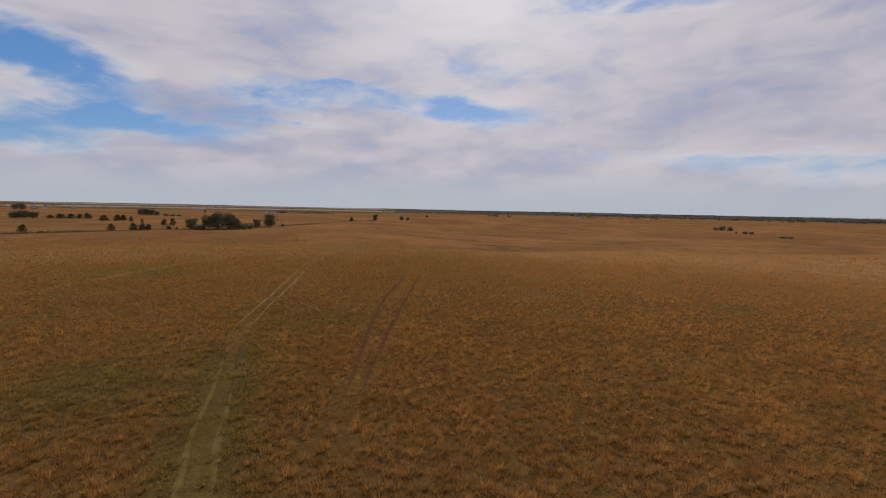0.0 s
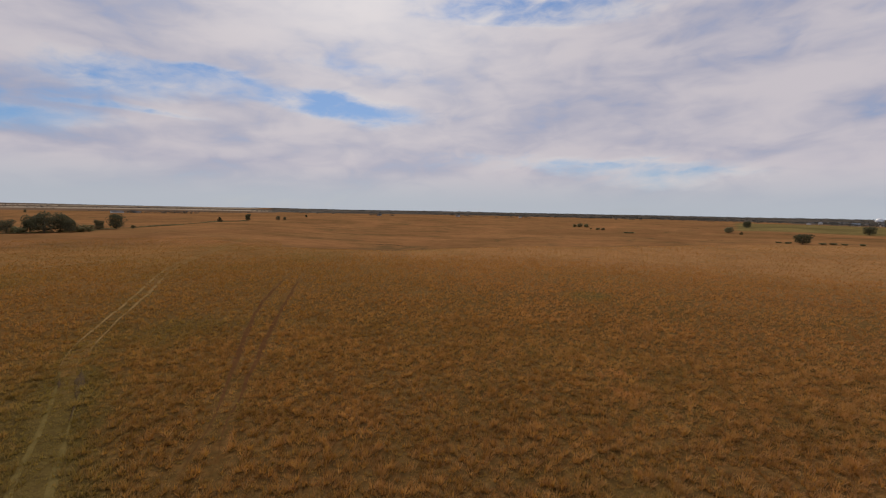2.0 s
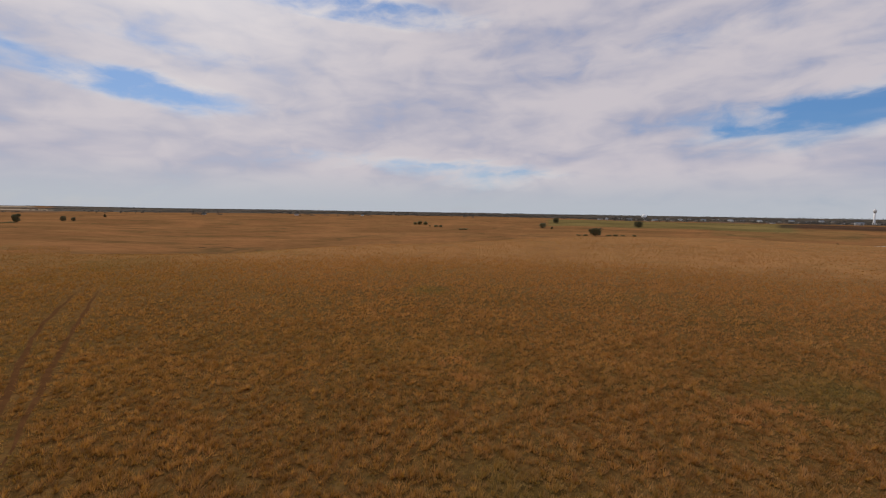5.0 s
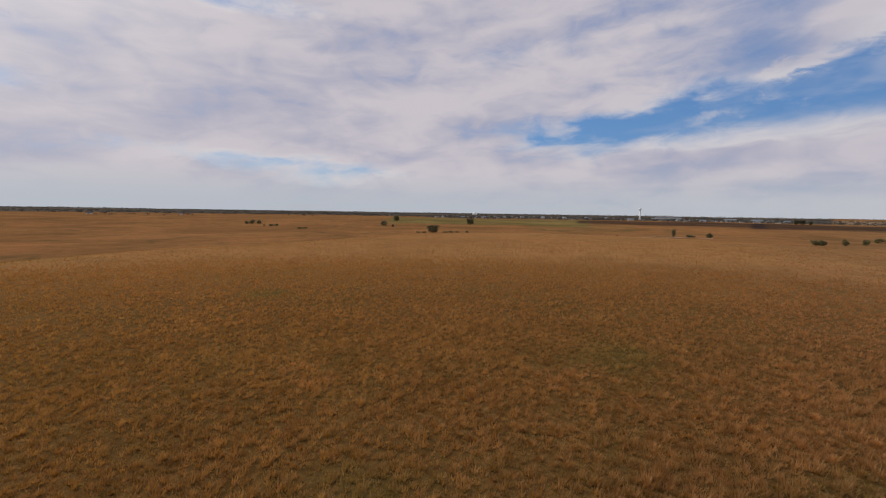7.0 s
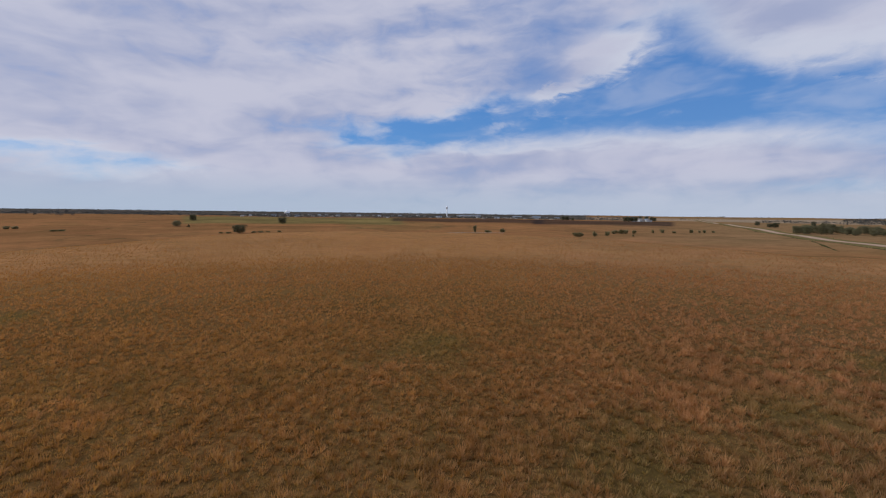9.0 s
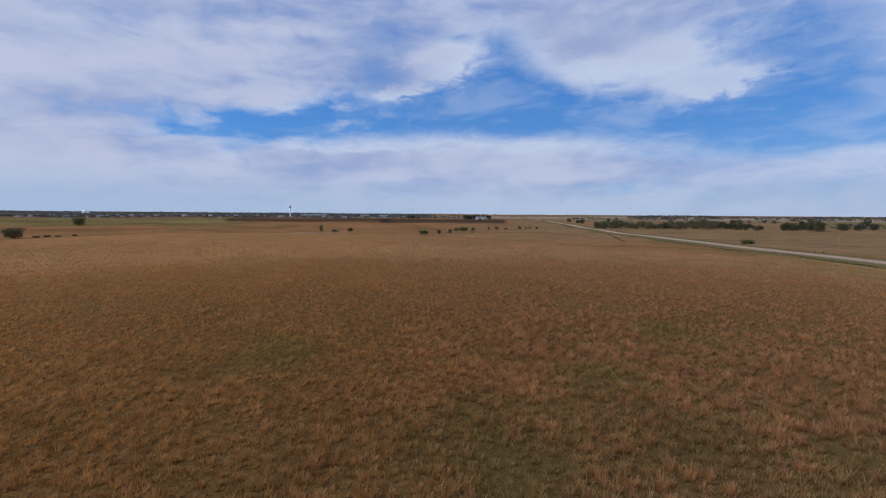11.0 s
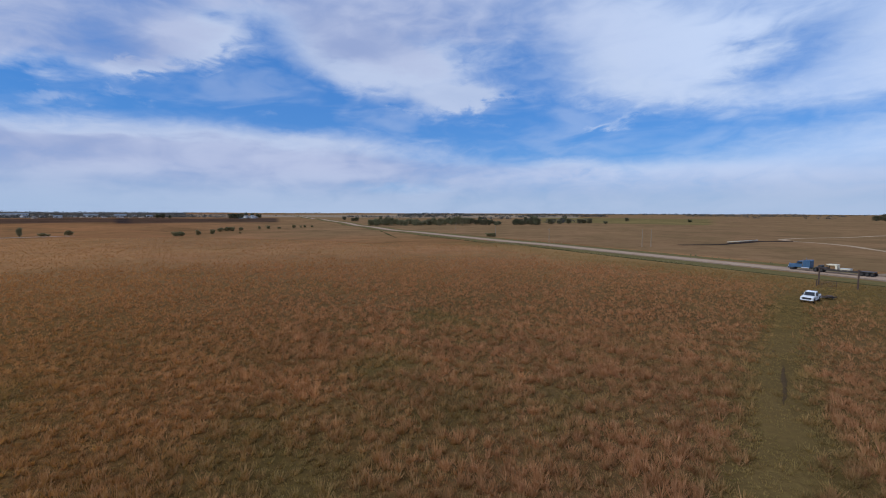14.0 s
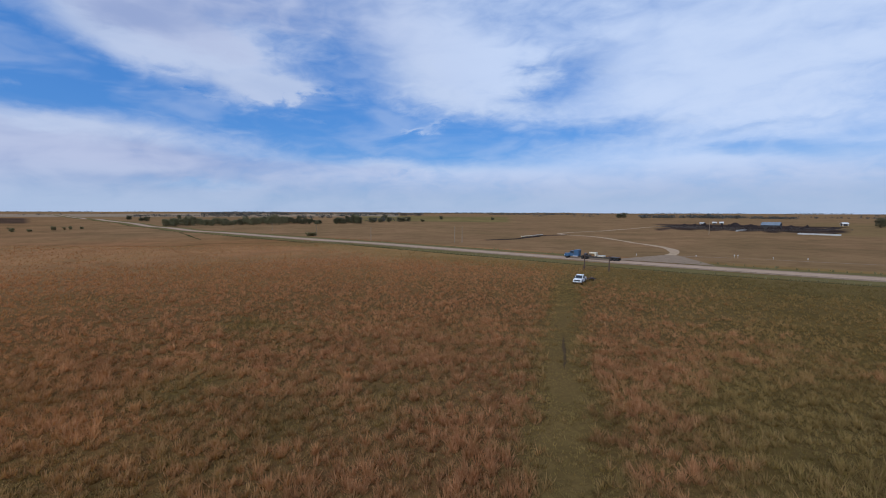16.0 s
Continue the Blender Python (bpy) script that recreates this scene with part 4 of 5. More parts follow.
def tubes(*rows, sides=10):
    bm = bmesh.new()
    for a, b, r in rows:
        tube(bm, a, b, r, sides)
    return bm


def lathe(profile, sides=24):
    """A turned body from (radius, height) pairs."""
    bm = bmesh.new()
    rings = [[bm.verts.new((r * math.cos(k * math.tau / sides), r * math.sin(k * math.tau / sides), z)) for k in range(sides)] for r, z in profile]
    for a, b in zip(rings, rings[1:]):
        for k in range(sides):
            bm.faces.new((a[k], a[(k + 1) % sides], b[(k + 1) % sides], b[k]))
    bm.faces.new(rings[0][::-1])
    bm.faces.new(rings[-1])
    return bm


def wheel(parent, x, y, radius, wide):
    """A wheel on an axle along x: a rounded tyre and a dished rim."""
    bm = lathe([(radius * 0.62, -wide / 2), (radius * 0.93, -wide / 2), (radius, -wide * 0.3), (radius, wide * 0.3), (radius * 0.93, wide / 2), (radius * 0.62, wide / 2)], 20)
    turn = Matrix.Translation((x, y, radius)) @ Matrix.Rotation(math.pi / 2, 4, "Y")
    bmesh.ops.transform(bm, matrix=turn, verts=bm.verts)
    tyre = part("tyre", bm, m_tyre, parent)
    bm = lathe([(radius * 0.55, -wide * 0.52), (radius * 0.60, -wide * 0.50), (radius * 0.60, wide * 0.50), (radius * 0.55, wide * 0.52), (radius * 0.2, wide * 0.4)], 16)
    bmesh.ops.transform(bm, matrix=turn, verts=bm.verts)
    part("rim", bm, m_steel if radius > 0.45 else m_chrome, tyre)
    return tyre


def thing(name, label, category, m, group="", kind=""):
    ob = tagged(new(name), label, category, group, kind)
    ob.matrix_basis = m
    return ob


def spot(x, y, turn=0.0, lift=0.0):
    return pose(x, y, height(x, y) + lift, 0, 0, turn)


def pickup():
    t = thing("pickup_truck", "white crew-cab pickup truck parked in the grass by the gate", "pickup truck", spot(24.8, -105.9, 1.6))
    part("body", extrude_side([(-2.95, 0.52), (2.72, 0.48), (2.90, 0.62), (2.92, 1.02), (2.80, 1.20), (1.25, 1.30), (-2.92, 1.30), (-2.98, 1.22)], 0.98, (1.0, 0.12)), m_white, t, flat=True)
    part("cab", extrude_side([(1.28, 1.26), (0.58, 1.96), (-0.98, 2.00), (-1.30, 1.26)], 0.92, (1.26, 0.20), 0.05), m_white, t)
    part("windshield", extrude_side([(1.31, 1.32), (1.20, 1.34), (0.60, 1.90), (0.72, 1.92)], 0.80, (1.3, 0.16), 0.0), m_glass, t, "dark tinted windshield")
    part("rear_window", extrude_side([(-1.30, 1.36), (-1.22, 1.36), (-1.00, 1.84), (-1.08, 1.84)], 0.74, (1.3, 0.16), 0.0), m_glass, t)
    for s in (-1, 1):
        for a, b in ((0.72, -0.12), (-0.20, -1.02)):
            bm = bmesh.new()
            top_a = a - (0.28 if a > 0 else 0.0)
            q = [(s * 0.925, a, 1.33), (s * 0.925, b, 1.33), (s * 0.835, b + (0.10 if b < -0.5 else 0), 1.83), (s * 0.835, top_a, 1.83)]
            inner = [(x - s * 0.05, y, z) for x, y, z in q]
            vs = [bm.verts.new(p) for p in q + inner]
            for f in ((0, 1, 2, 3), (7, 6, 5, 4), (0, 4, 5, 1), (1, 5, 6, 2), (2, 6, 7, 3), (3, 7, 4, 0)):
                bm.faces.new([vs[i] for i in f])
            bmesh.ops.recalc_face_normals(bm, faces=list(bm.faces))
            part("side_window", bm, m_glass, t)
        part("headlight", boxes((s * 0.86 - 0.14, s * 0.86 + 0.10, 2.78, 2.93, 0.90, 1.10), bevel=0.02), m_lens, t)
        part("taillight", boxes((s * 0.88 - 0.08, s * 0.88 + 0.08, -3.01, -2.93, 0.85, 1.2)), m_amber, t)
        part("mirror", boxes((s * 1.02 - 0.02, s * 1.02 + s * 0.2, 0.70, 0.82, 1.32, 1.58), bevel=0.02) if s > 0 else boxes((-1.22, -1.0, 0.70, 0.82, 1.32, 1.58), bevel=0.02), m_black, t)
        for back, front in ((1.38, 2.42), (-2.34, -1.32)):
            part("wheel_arch", boxes((s * 0.93 - 0.07, s * 0.93 + 0.07, back, front, 0.50, 0.93), bevel=0.05), m_black, t)
        for y in (1.90, -1.83):
            wheel(t, s * 0.88, y, 0.41, 0.27)
    part("grille", boxes((-0.70, 0.70, 2.86, 2.95, 0.78, 1.12), bevel=0.02), m_black, t, "dark grille")
    part("bumper", boxes((-0.98, 0.98, 2.84, 3.05, 0.45, 0.70), bevel=0.04), m_chrome, t)
    part("bumper", boxes((-0.96, 0.96, -3.12, -2.95, 0.45, 0.66), bevel=0.03), m_chrome, t)
    part("bed_floor", boxes((-0.82, 0.82, -2.86, -1.42, 1.305, 1.325)), m_black, t, "black bed liner")
    part("door_gap", boxes((-0.99, -0.975, -0.17, -0.15, 0.6, 1.26), (0.975, 0.99, -0.17, -0.15, 0.6, 1.26)), m_black, t)
    return t


def utility_trailer():
    t = thing("utility_trailer", "low dark flat utility trailer hitched behind the pickup", "trailer", spot(23.4, -111.7, -32.4))
    part("deck", boxes((-0.85, 0.85, -1.5, 1.5, 0.55, 0.63), bevel=0.01), m_deck, t)
    part("side_rail", boxes((-0.90, -0.84, -1.5, 1.5, 0.60, 0.86), (0.84, 0.90, -1.5, 1.5, 0.60, 0.86)), m_steel, t)
    part("tongue", tubes(((-0.5, 1.5, 0.55), (0, 2.7, 0.52), 0.05), ((0.5, 1.5, 0.55), (0, 2.7, 0.52), 0.05)), m_steel, t)
    part("implement", bevelled(boxes((-0.5, 0.5, -0.9, 0.5, 0.63, 1.05, 0.1)), 0.05), m_rust, t, "rusty brown implement on the deck")
    for s in (-1, 1):
        wheel(t, s * 1.0, -0.2, 0.33, 0.2)
        part("fender", boxes((s * 1.0 - 0.13, s * 1.0 + 0.13, -0.62, 0.22, 0.68, 0.74), bevel=0.02), m_steel, t)
    return t


def semi(turn, x, y):
    base = spot(x, y, turn, 0.17)
    t = thing("semi_truck", "blue long-nose semi truck with sleeper on the highway", "semi truck", base)
    part("hood", extrude_side([(6.1, 0.95), (8.15, 0.85), (8.28, 1.15), (8.15, 1.70), (6.1, 1.98)], 0.95, (1.4, 0.18), 0.07), m_blue, t)
    part("cab", extrude_side([(4.55, 0.85), (6.2, 0.85), (6.25, 1.98), (5.85, 2.72), (4.55, 2.80)], 1.16, (2.1, 0.08), 0.06), m_blue, t)
    part("sleeper", extrude_side([(2.85, 0.95), (4.55, 0.95), (4.55, 2.82), (4.35, 3.08), (3.05, 3.18), (2.85, 3.05)], 1.22, (2.9, 0.10), 0.07), m_blue, t)
    part("windshield", extrude_side([(6.27, 2.00), (6.20, 2.00), (5.86, 2.66), (5.93, 2.66)], 0.98, None, 0.0), m_glass, t)
    for s in (-1, 1):
        part("side_window", boxes((s * 1.165 - 0.015, s * 1.165 + 0.015, 4.75, 5.75, 1.98, 2.52, 0.0)), m_glass, t)
        part("fender", extrude_side([(6.55, 0.75), (6.75, 1.28), (7.35, 1.38), (7.95, 1.15), (8.15, 0.72)], 0.14, None, 0.04), m_blue, t).location.x = s * 1.05
        part("headlight", boxes((s * 0.98 - 0.16, s * 0.98 + 0.16, 8.16, 8.28, 0.98, 1.22), bevel=0.03), m_lens, t)
        part("fuel_tank", tubes(((s * 0.98, 3.0, 0.78), (s * 0.98, 4.9, 0.78), 0.33), sides=14), m_chrome, t)
        part("exhaust_stack", tubes(((s * 1.10, 4.62, 1.2), (s * 1.10, 4.62, 3.55), 0.085)), m_chrome, t)
        part("mirror", boxes((s * 1.42 - 0.06, s * 1.42 + 0.06, 5.85, 6.0, 2.15, 2.75), bevel=0.02), m_black, t)
        wheel(t, s * 1.02, 7.25, 0.52, 0.30)
        for yy in (1.55, 0.25):
            wheel(t, s * 0.92, yy, 0.52, 0.58)
    part("grille", boxes((-0.55, 0.55, 8.22, 8.33, 0.95, 1.85), bevel=0.03), m_chrome, t)
    part("bumper", boxes((-1.2, 1.2, 8.2, 8.45, 0.42, 0.85), bevel=0.05), m_chrome, t)
    part("chassis", boxes((-0.42, -0.28, -0.5, 6.1, 0.72, 0.98), (0.28, 0.42, -0.5, 6.1, 0.72, 0.98)), m_steel, t)
    part("fifth_wheel", boxes((-0.5, 0.5, 0.4, 1.5, 1.0, 1.14), bevel=0.03), m_black, t)
    q = thing("lowboy_trailer", "long dark drop-deck trailer behind the semi truck", "trailer", base)
    part("gooseneck", boxes((-1.22, 1.22, -0.5, 1.7, 1.16, 1.42), (-1.15, 1.15, -0.8, -0.4, 0.8, 1.42), bevel=0.03), m_steel, q)
    part("deck", boxes((-1.28, 1.28, -8.2, -0.7, 0.78, 1.02), bevel=0.02), m_deck, q)
    part("rear_deck", boxes((-1.28, 1.28, -11.2, -8.1, 1.05, 1.25), bevel=0.02), m_steel, q)
    part("side_rail", boxes((-1.32, -1.26, -8.2, -0.7, 0.66, 1.06), (1.26, 1.32, -8.2, -0.7, 0.66, 1.06)), m_steel, q)
    part("toolbox", boxes((-0.9, 0.9, 0.2, 1.0, 1.42, 1.95), bevel=0.04), m_black, q)
    for s in (-1, 1):
        for yy in (-8.6, -9.7, -10.75):
            wheel(q, s * 0.98, yy, 0.48, 0.52)
        part("taillight", boxes((s * 1.0 - 0.15, s * 1.0 + 0.15, -11.25, -11.18, 1.05, 1.2)), m_amber, q)
    c = thing("machine_cab", "cream-coloured steel machine cab strapped on the trailer deck", "machinery", base)
    part("roof", boxes((-0.95, 0.95, -3.3, -0.9, 2.16, 2.45), bevel=0.05), m_cream, c)
    part("rear_panel", boxes((-0.95, 0.95, -3.3, -2.85, 1.02, 2.17), bevel=0.04), m_cream, c)
    for s in (-1, 1):
        part("corner_post", boxes((s * 0.86 - 0.06, s * 0.86 + 0.06, -1.05, -0.95, 1.02, 2.17)), m_steel, c)
    d = thing("crate", "pale wooden crate lying on the trailer deck", "crate", base)
    part("crate_body", boxes((-0.8, 0.8, -6.1, -3.9, 1.02, 1.45), bevel=0.03), m_cream, d)
    part("lid", boxes((-0.85, 0.85, -6.2, -3.8, 1.45, 1.55), bevel=0.02), m_concrete, d)


def ranch_gate():
    t = thing("ranch_gate", "tall dark steel-pipe ranch gateway in the grass", "gate", spot(26.2, -131.7, -7.9))
    for s in (-1, 1):
        p = part("post", tubes(((s * 3.55, 0, -0.5), (s * 3.55, 0, 4.2), 0.15), sides=12), m_rust, t)
        part("cap", boxes((s * 3.55 - 0.22, s * 3.55 + 0.22, -0.22, 0.22, 4.18, 4.34), bevel=0.03), m_rust, p)
    part("crossbar", tubes(((-3.55, 0, 4.05), (3.55, 0, 4.05), 0.05)), m_rust, t)
    g = thing("pipe_gate", "low dark pipe gate standing open beside the gateway", "gate", spot(27.8, -130.2, 37.6))
    part("gate_frame", tubes(((-1.9, 0, 0.15), (-1.9, 0, 1.3), 0.04), ((1.9, 0, 0.15), (1.9, 0, 1.3), 0.04)), m_rust, g)
    for z in (0.2, 0.48, 0.76, 1.04, 1.28):
        part("rail", tubes(((-1.9, 0, z), (1.9, 0, z), 0.03), sides=8), m_rust, g)
    part("hinge_post", tubes(((1.98, 0, -0.3), (1.98, 0, 1.5), 0.09)), m_rust, g)


pickup()
utility_trailer().scale = (0.72, 0.72, 0.72)
semi(-97.6, 35.5, -162.1)
ranch_gate()


def utility_pole(x, y, tall, arm=True):
    t = thing("utility_pole", "weathered pale wooden utility pole beside the highway", "utility pole", spot(x, y, -20), "poles along the highway")
    part("pole", lathe([(0.19, -0.6), (0.18, 0.5), (0.11, tall)], 10), m_pole, t)
    if arm:
        part("crossarm", boxes((-1.2, 1.2, 0.10, 0.22, tall - 0.75, tall - 0.62)), m_pole, t)
        for k in (-1.1, -0.5, 0.5, 1.1):
            part("insulator", lathe([(0.05, tall - 0.62), (0.07, tall - 0.55), (0.03, tall - 0.45)], 8), m_black, t).location = (k, 0.16, 0)


for x, y, tall, arm in [(168.6, -202.7, 8.2, True), (246.3, -234, 8.0, True), (353.1, -280.1, 8.4, True), (471.9, -320.3, 8.4, True), (578.2, -351.2, 8.6, True), (671, -374, 8.6, True), (116.9, -211, 9.0, False), (115, -216, 9.0, False), (-3.4, -396.7, 9.4, True)]:
    utility_pole(x, y, tall, arm)


def water_tower():
    x, y = polar(-83.1, 1774)
    t = thing("water_tower", "white single-column water tower over the town trees", "water tower", spot(x, y))
    part("column", lathe([(5.0, -1), (3.8, 3), (2.6, 9), (2.3, 36)], 20), m_white, t, flat=False)
    part("tank", lathe([(2.3, 35), (3.6, 37.2), (4.6, 39.6), (4.7, 42.0), (3.8, 44.6), (1.8, 46.2), (0.4, 46.8)], 24), m_white, t, flat=False)
    part("railing", tubes(((0, 0, 46.7), (0, 0, 48.2), 0.12)), m_steel, t)
    x, y = polar(-62.4, 2560)
    d = thing("storage_dome", "bright white storage dome at the edge of town", "dome", spot(x, y))
    part("dome", lathe([(15, -2), (15, 3)] + [(15 * math.cos(a), 3 + 14 * math.sin(a)) for a in (0.3, 0.6, 0.9, 1.2, 1.45)], 28), m_white, d, flat=False)
    part("door", boxes((-2, 2, -15.4, -14.2, -1, 3.5)), m_steel, d)


water_tower()


def house(name, label, category, x, y, turn, wide, deep, wall, roof, m_wall, m_roof, group, doors=True):
    t = thing(name, label, category, spot(x, y, turn), group)
    a, b = wide / 2, deep / 2
    bm = bmesh.new()
    box(bm, -a, a, -b, b, -0.6, wall)
    for s in (-1, 1):
        v = [bm.verts.new((s * a * 0.999, -b, wall)), bm.verts.new((s * a * 0.999, b, wall)), bm.verts.new((s * a * 0.999, 0, roof))]
        bm.faces.new(v)
    part("wall", bm, m_wall, t)
    bm = bmesh.new()
    for s in (-1, 1):
        p = [(-a - 0.5, s * (b + 0.5), wall - 0.25), (a + 0.5, s * (b + 0.5), wall - 0.25), (a + 0.5, 0, roof + 0.1), (-a - 0.5, 0, roof + 0.1)]
        v = [bm.verts.new(q) for q in p] + [bm.verts.new((q[0], q[1], q[2] + 0.22)) for q in p]
        for f in ((0, 1, 2, 3), (7, 6, 5, 4), (0, 4, 5, 1), (1, 5, 6, 2), (2, 6, 7, 3), (3, 7, 4, 0)):
            bm.faces.new([v[i] for i in f])
    bmesh.ops.recalc_face_normals(bm, faces=list(bm.faces))
    part("roof", bm, m_roof, t)
    if doors:
        part("door", boxes((-0.55, 0.55, b, b + 0.06, 0.1, 2.2)), m_steel, t)
        for k in range(max(2, int(wide / 4))):
            cx = -a + wide * (k + 0.5) / max(2, int(wide / 4))
            if abs(cx) > 1.2:
                part("window", boxes((cx - 0.6, cx + 0.6, b, b + 0.05, 1.0, 2.2)), m_glass, t)
                part("window", boxes((cx - 0.6, cx + 0.6, -b - 0.05, -b, 1.0, 2.2)), m_glass, t)
        part("chimney", boxes((a * 0.4, a * 0.4 + 0.7, 0.3, 1.0, wall, roof + 0.9)), m_shingle, t)
    else:
        part("barn_door", boxes((-2.2, 2.2, b, b + 0.08, 0.0, min(3.8, wall - 0.3))), m_steel, t)
        part("barn_door", boxes((a, a + 0.08, -2.0, 2.0, 0.0, min(3.8, wall - 0.3))), m_steel, t)
    return t


# farmstead to the north-west, barns to the south, sheds at the cattle yard
F = polar(-107.6, 1262)
house("farmhouse", "white farmhouse among trees on the plain", "house", F[0], F[1], 20, 14, 10, 5.5, 8.5, m_siding, m_shingle, "buildings of the farmstead")
for az, r, wide, deep, wall, roof, mw, mr in ((-106.95, 1240, 10, 9, 4, 6.5, m_siding, m_tin), (-108.35, 1255, 16, 11, 4.5, 7.5, m_siding, m_tin), (-108.7, 1262, 9, 8, 3.5, 5.5, m_siding, m_shingle)):
    house("barn", "white farm shed with a pale roof among trees", "barn", *polar(az, r), 15, wide, deep, wall, roof, mw, mr, "buildings of the farmstead", False)
silo = thing("silo", "pale concrete silo beside the farmhouse", "silo", spot(*polar(-106.75, 1236)), "buildings of the farmstead")
part("silo_wall", lathe([(2.6, -1), (2.6, 11)], 20), m_concrete, silo, flat=False)
part("silo_cap", lathe([(2.7, 11), (2.2, 12.2), (0.9, 13)], 20), m_tin, silo, flat=False)
for az, r, wide, deep, wall, roof, mw in ((22.0, 1105, 22, 9, 3.2, 5.2, m_siding), (20.2, 1150, 12, 8, 3, 5, m_tan), (44.3, 1172, 9, 8, 2.6, 4.4, m_tan), (43.5, 1250, 8, 8, 2.8, 4.4, m_siding), (41.3, 1256, 11, 8, 2.6, 4.2, m_tan), (-7.4, 1200, 10, 7, 3, 4.6, m_siding), (-17.9, 1420, 12, 7, 3, 5, m_siding), (-26.2, 1500, 10, 7, 3, 5, m_siding)):
    house("barn", "pale farm building far off on the southern plain", "barn", *polar(az, r), az + 12, wide, deep, wall, roof, mw, m_shingle, "far farm buildings", False)
# dark walls stand in for the shade inside its open front
house("machine_shed", "long shed with a pale blue tin roof at the cattle yard", "shed", *polar(-194.5, 590), -18, 17, 11, 4.4, 7.4, m_steel, m_tin, "sheds of the cattle yard", False)
for az, r, wide, deep, wall, roof in ((-188.0, 752, 6, 5, 2.0, 3.0), (-189.2, 806, 5.5, 5, 2.2, 3.6), (-189.9, 812, 5.5, 5, 2.2, 3.8), (-200.4, 796, 7, 6, 3.2, 4.8)):
    house("shed", "small white shed at the cattle yard", "shed", *polar(az, r), 10, wide, deep, wall, roof, m_tan, m_siding, "sheds of the cattle yard", False)


def pen_rail(az0, r0, az1, r1, tall=1.7):
    a, b = Vector(polar(az0, r0)), Vector(polar(az1, r1))
    n = max(3, int((b - a).length / 7))
    t = thing("pen_fence", "dark weathered board fence of the cattle yard", "fence", Matrix(), "pens of the cattle yard")
    at = [a + (b - a) * k / n for k in range(n + 1)]
    for p in at:
        z = height(p.x, p.y)
        part("post", boxes((p.x - 0.12, p.x + 0.12, p.y - 0.12, p.y + 0.12, z - 0.3, z + tall)), m_bark, t)
    for h in (0.45, 0.95, 1.45):
        bm = bmesh.new()
        for p, q in zip(at, at[1:]):
            tube(bm, (p.x, p.y, height(p.x, p.y) + h), (q.x, q.y, height(q.x, q.y) + h), 0.10, 4)
        part("rail", bm, m_bark, t)


for row in ((-183.6, 545, -190.0, 476), (-190.0, 476, -199.2, 540), (-184.2, 590, -191.0, 520), (-185.0, 640, -192.5, 555), (-196.2, 600, -201.0, 560), (-183.6, 545, -185.0, 640), (-187.0, 508, -188.4, 600), (-190.0, 476, -192.6, 556)):
    pen_rail(*row)

def mound(az, r, long, wide, tall, seed):
    """A heap of dark earth with an uneven back."""
    rs = random.Random(seed)
    n, k = 18, 8
    bm = bmesh.new()
    grid = []
    for i in range(n + 1):
        u = i / n
        ridge = tall * math.sin(math.pi * u) ** 0.6 * (0.75 + 0.25 * math.sin(u * 17 + seed) + rs.uniform(-0.08, 0.08))
        grid.append([bm.verts.new(((u - 0.5) * long, (j / k - 0.5) * wide, -0.4 + (ridge + 0.4) * math.sin(math.pi * j / k) ** 1.3)) for j in range(k + 1)])
    for a, b in zip(grid, grid[1:]):
        for j in range(k):
            bm.faces.new((a[j], b[j], b[j + 1], a[j + 1]))
    me = bpy.data.meshes.new("dirt_mound")
    bm.to_mesh(me)
    bm.free()
    me.materials.append(m_soil)
    me.shade_smooth()
    ob = new("dirt_mound", me)
    ob.matrix_basis = spot(*polar(az, r), az + 90 + rs.uniform(-15, 15))
    return tagged(ob, "dark heap of earth in the cattle yard, small ones in place of cattle", "dirt mound", "heaps of the cattle yard")


m_soil = surface("bare_soil", (0.022, 0.017, 0.016), (0.044, 0.033, 0.029), 0.3, 0.95, bump=0.1)
for row in ((-185.4, 600, 46, 12, 2.6, 1), (-187.3, 640, 40, 14, 3.2, 2), (-191.2, 700, 60, 18, 5.2, 3), (-192.6, 690, 40, 14, 3.4, 4), (-197.5, 620, 44, 12, 2.8, 5), (-199.6, 600, 34, 10, 2.4, 6), (-184.6, 560, 40, 9, 1.8, 7), (-189.2, 610, 52, 12, 3.0, 8), (-189.8, 560, 44, 10, 2.2, 9), (-191.0, 620, 46, 14, 3.6, 10), (-193.2, 560, 40, 10, 2.4, 11), (-196.2, 640, 50, 14, 3.4, 12), (-186.2, 690, 44, 14, 3.4, 13), (-198.4, 560, 40, 9, 2.0, 14)):
    mound(*row)

# small heaps added in place of the dark humps of cattle
rng = random.Random(58)
for k in range(34):
    mound(rng.uniform(-199.0, -184.4), rng.uniform(505, 735), rng.uniform(6, 15), rng.uniform(4, 7), rng.uniform(1.8, 4.2), 20 + k)

# white feed bunks, pipe on its dirt bank, roadside markers
for az0, r0, az1, r1 in ((-196.8, 441, -200.2, 434), (-191.4, 468, -192.2, 500)):
    a, b = Vector(polar(az0, r0)), Vector(polar(az1, r1))
    t = thing("feed_bunk", "long white concrete feed bunk at the cattle yard", "feed bunk", spot(*((a + b) / 2), math.degrees(math.atan2(b.y - a.y, b.x - a.x))))
    n = (b - a).length / 2
    part("trough", boxes((-n, n, -0.8, -0.55, -0.3, 1.0), (-n, n, 0.55, 0.8, -0.3, 1.2), (-n, n, -0.6, 0.6, -0.3, 0.5), bevel=0.03), m_concrete, t)
a, b = Vector((103.5, -277)), Vector((100.5, -313))
t = thing("pipe", "long white steel pipe lying on a bare dirt bank", "pipe", Matrix())
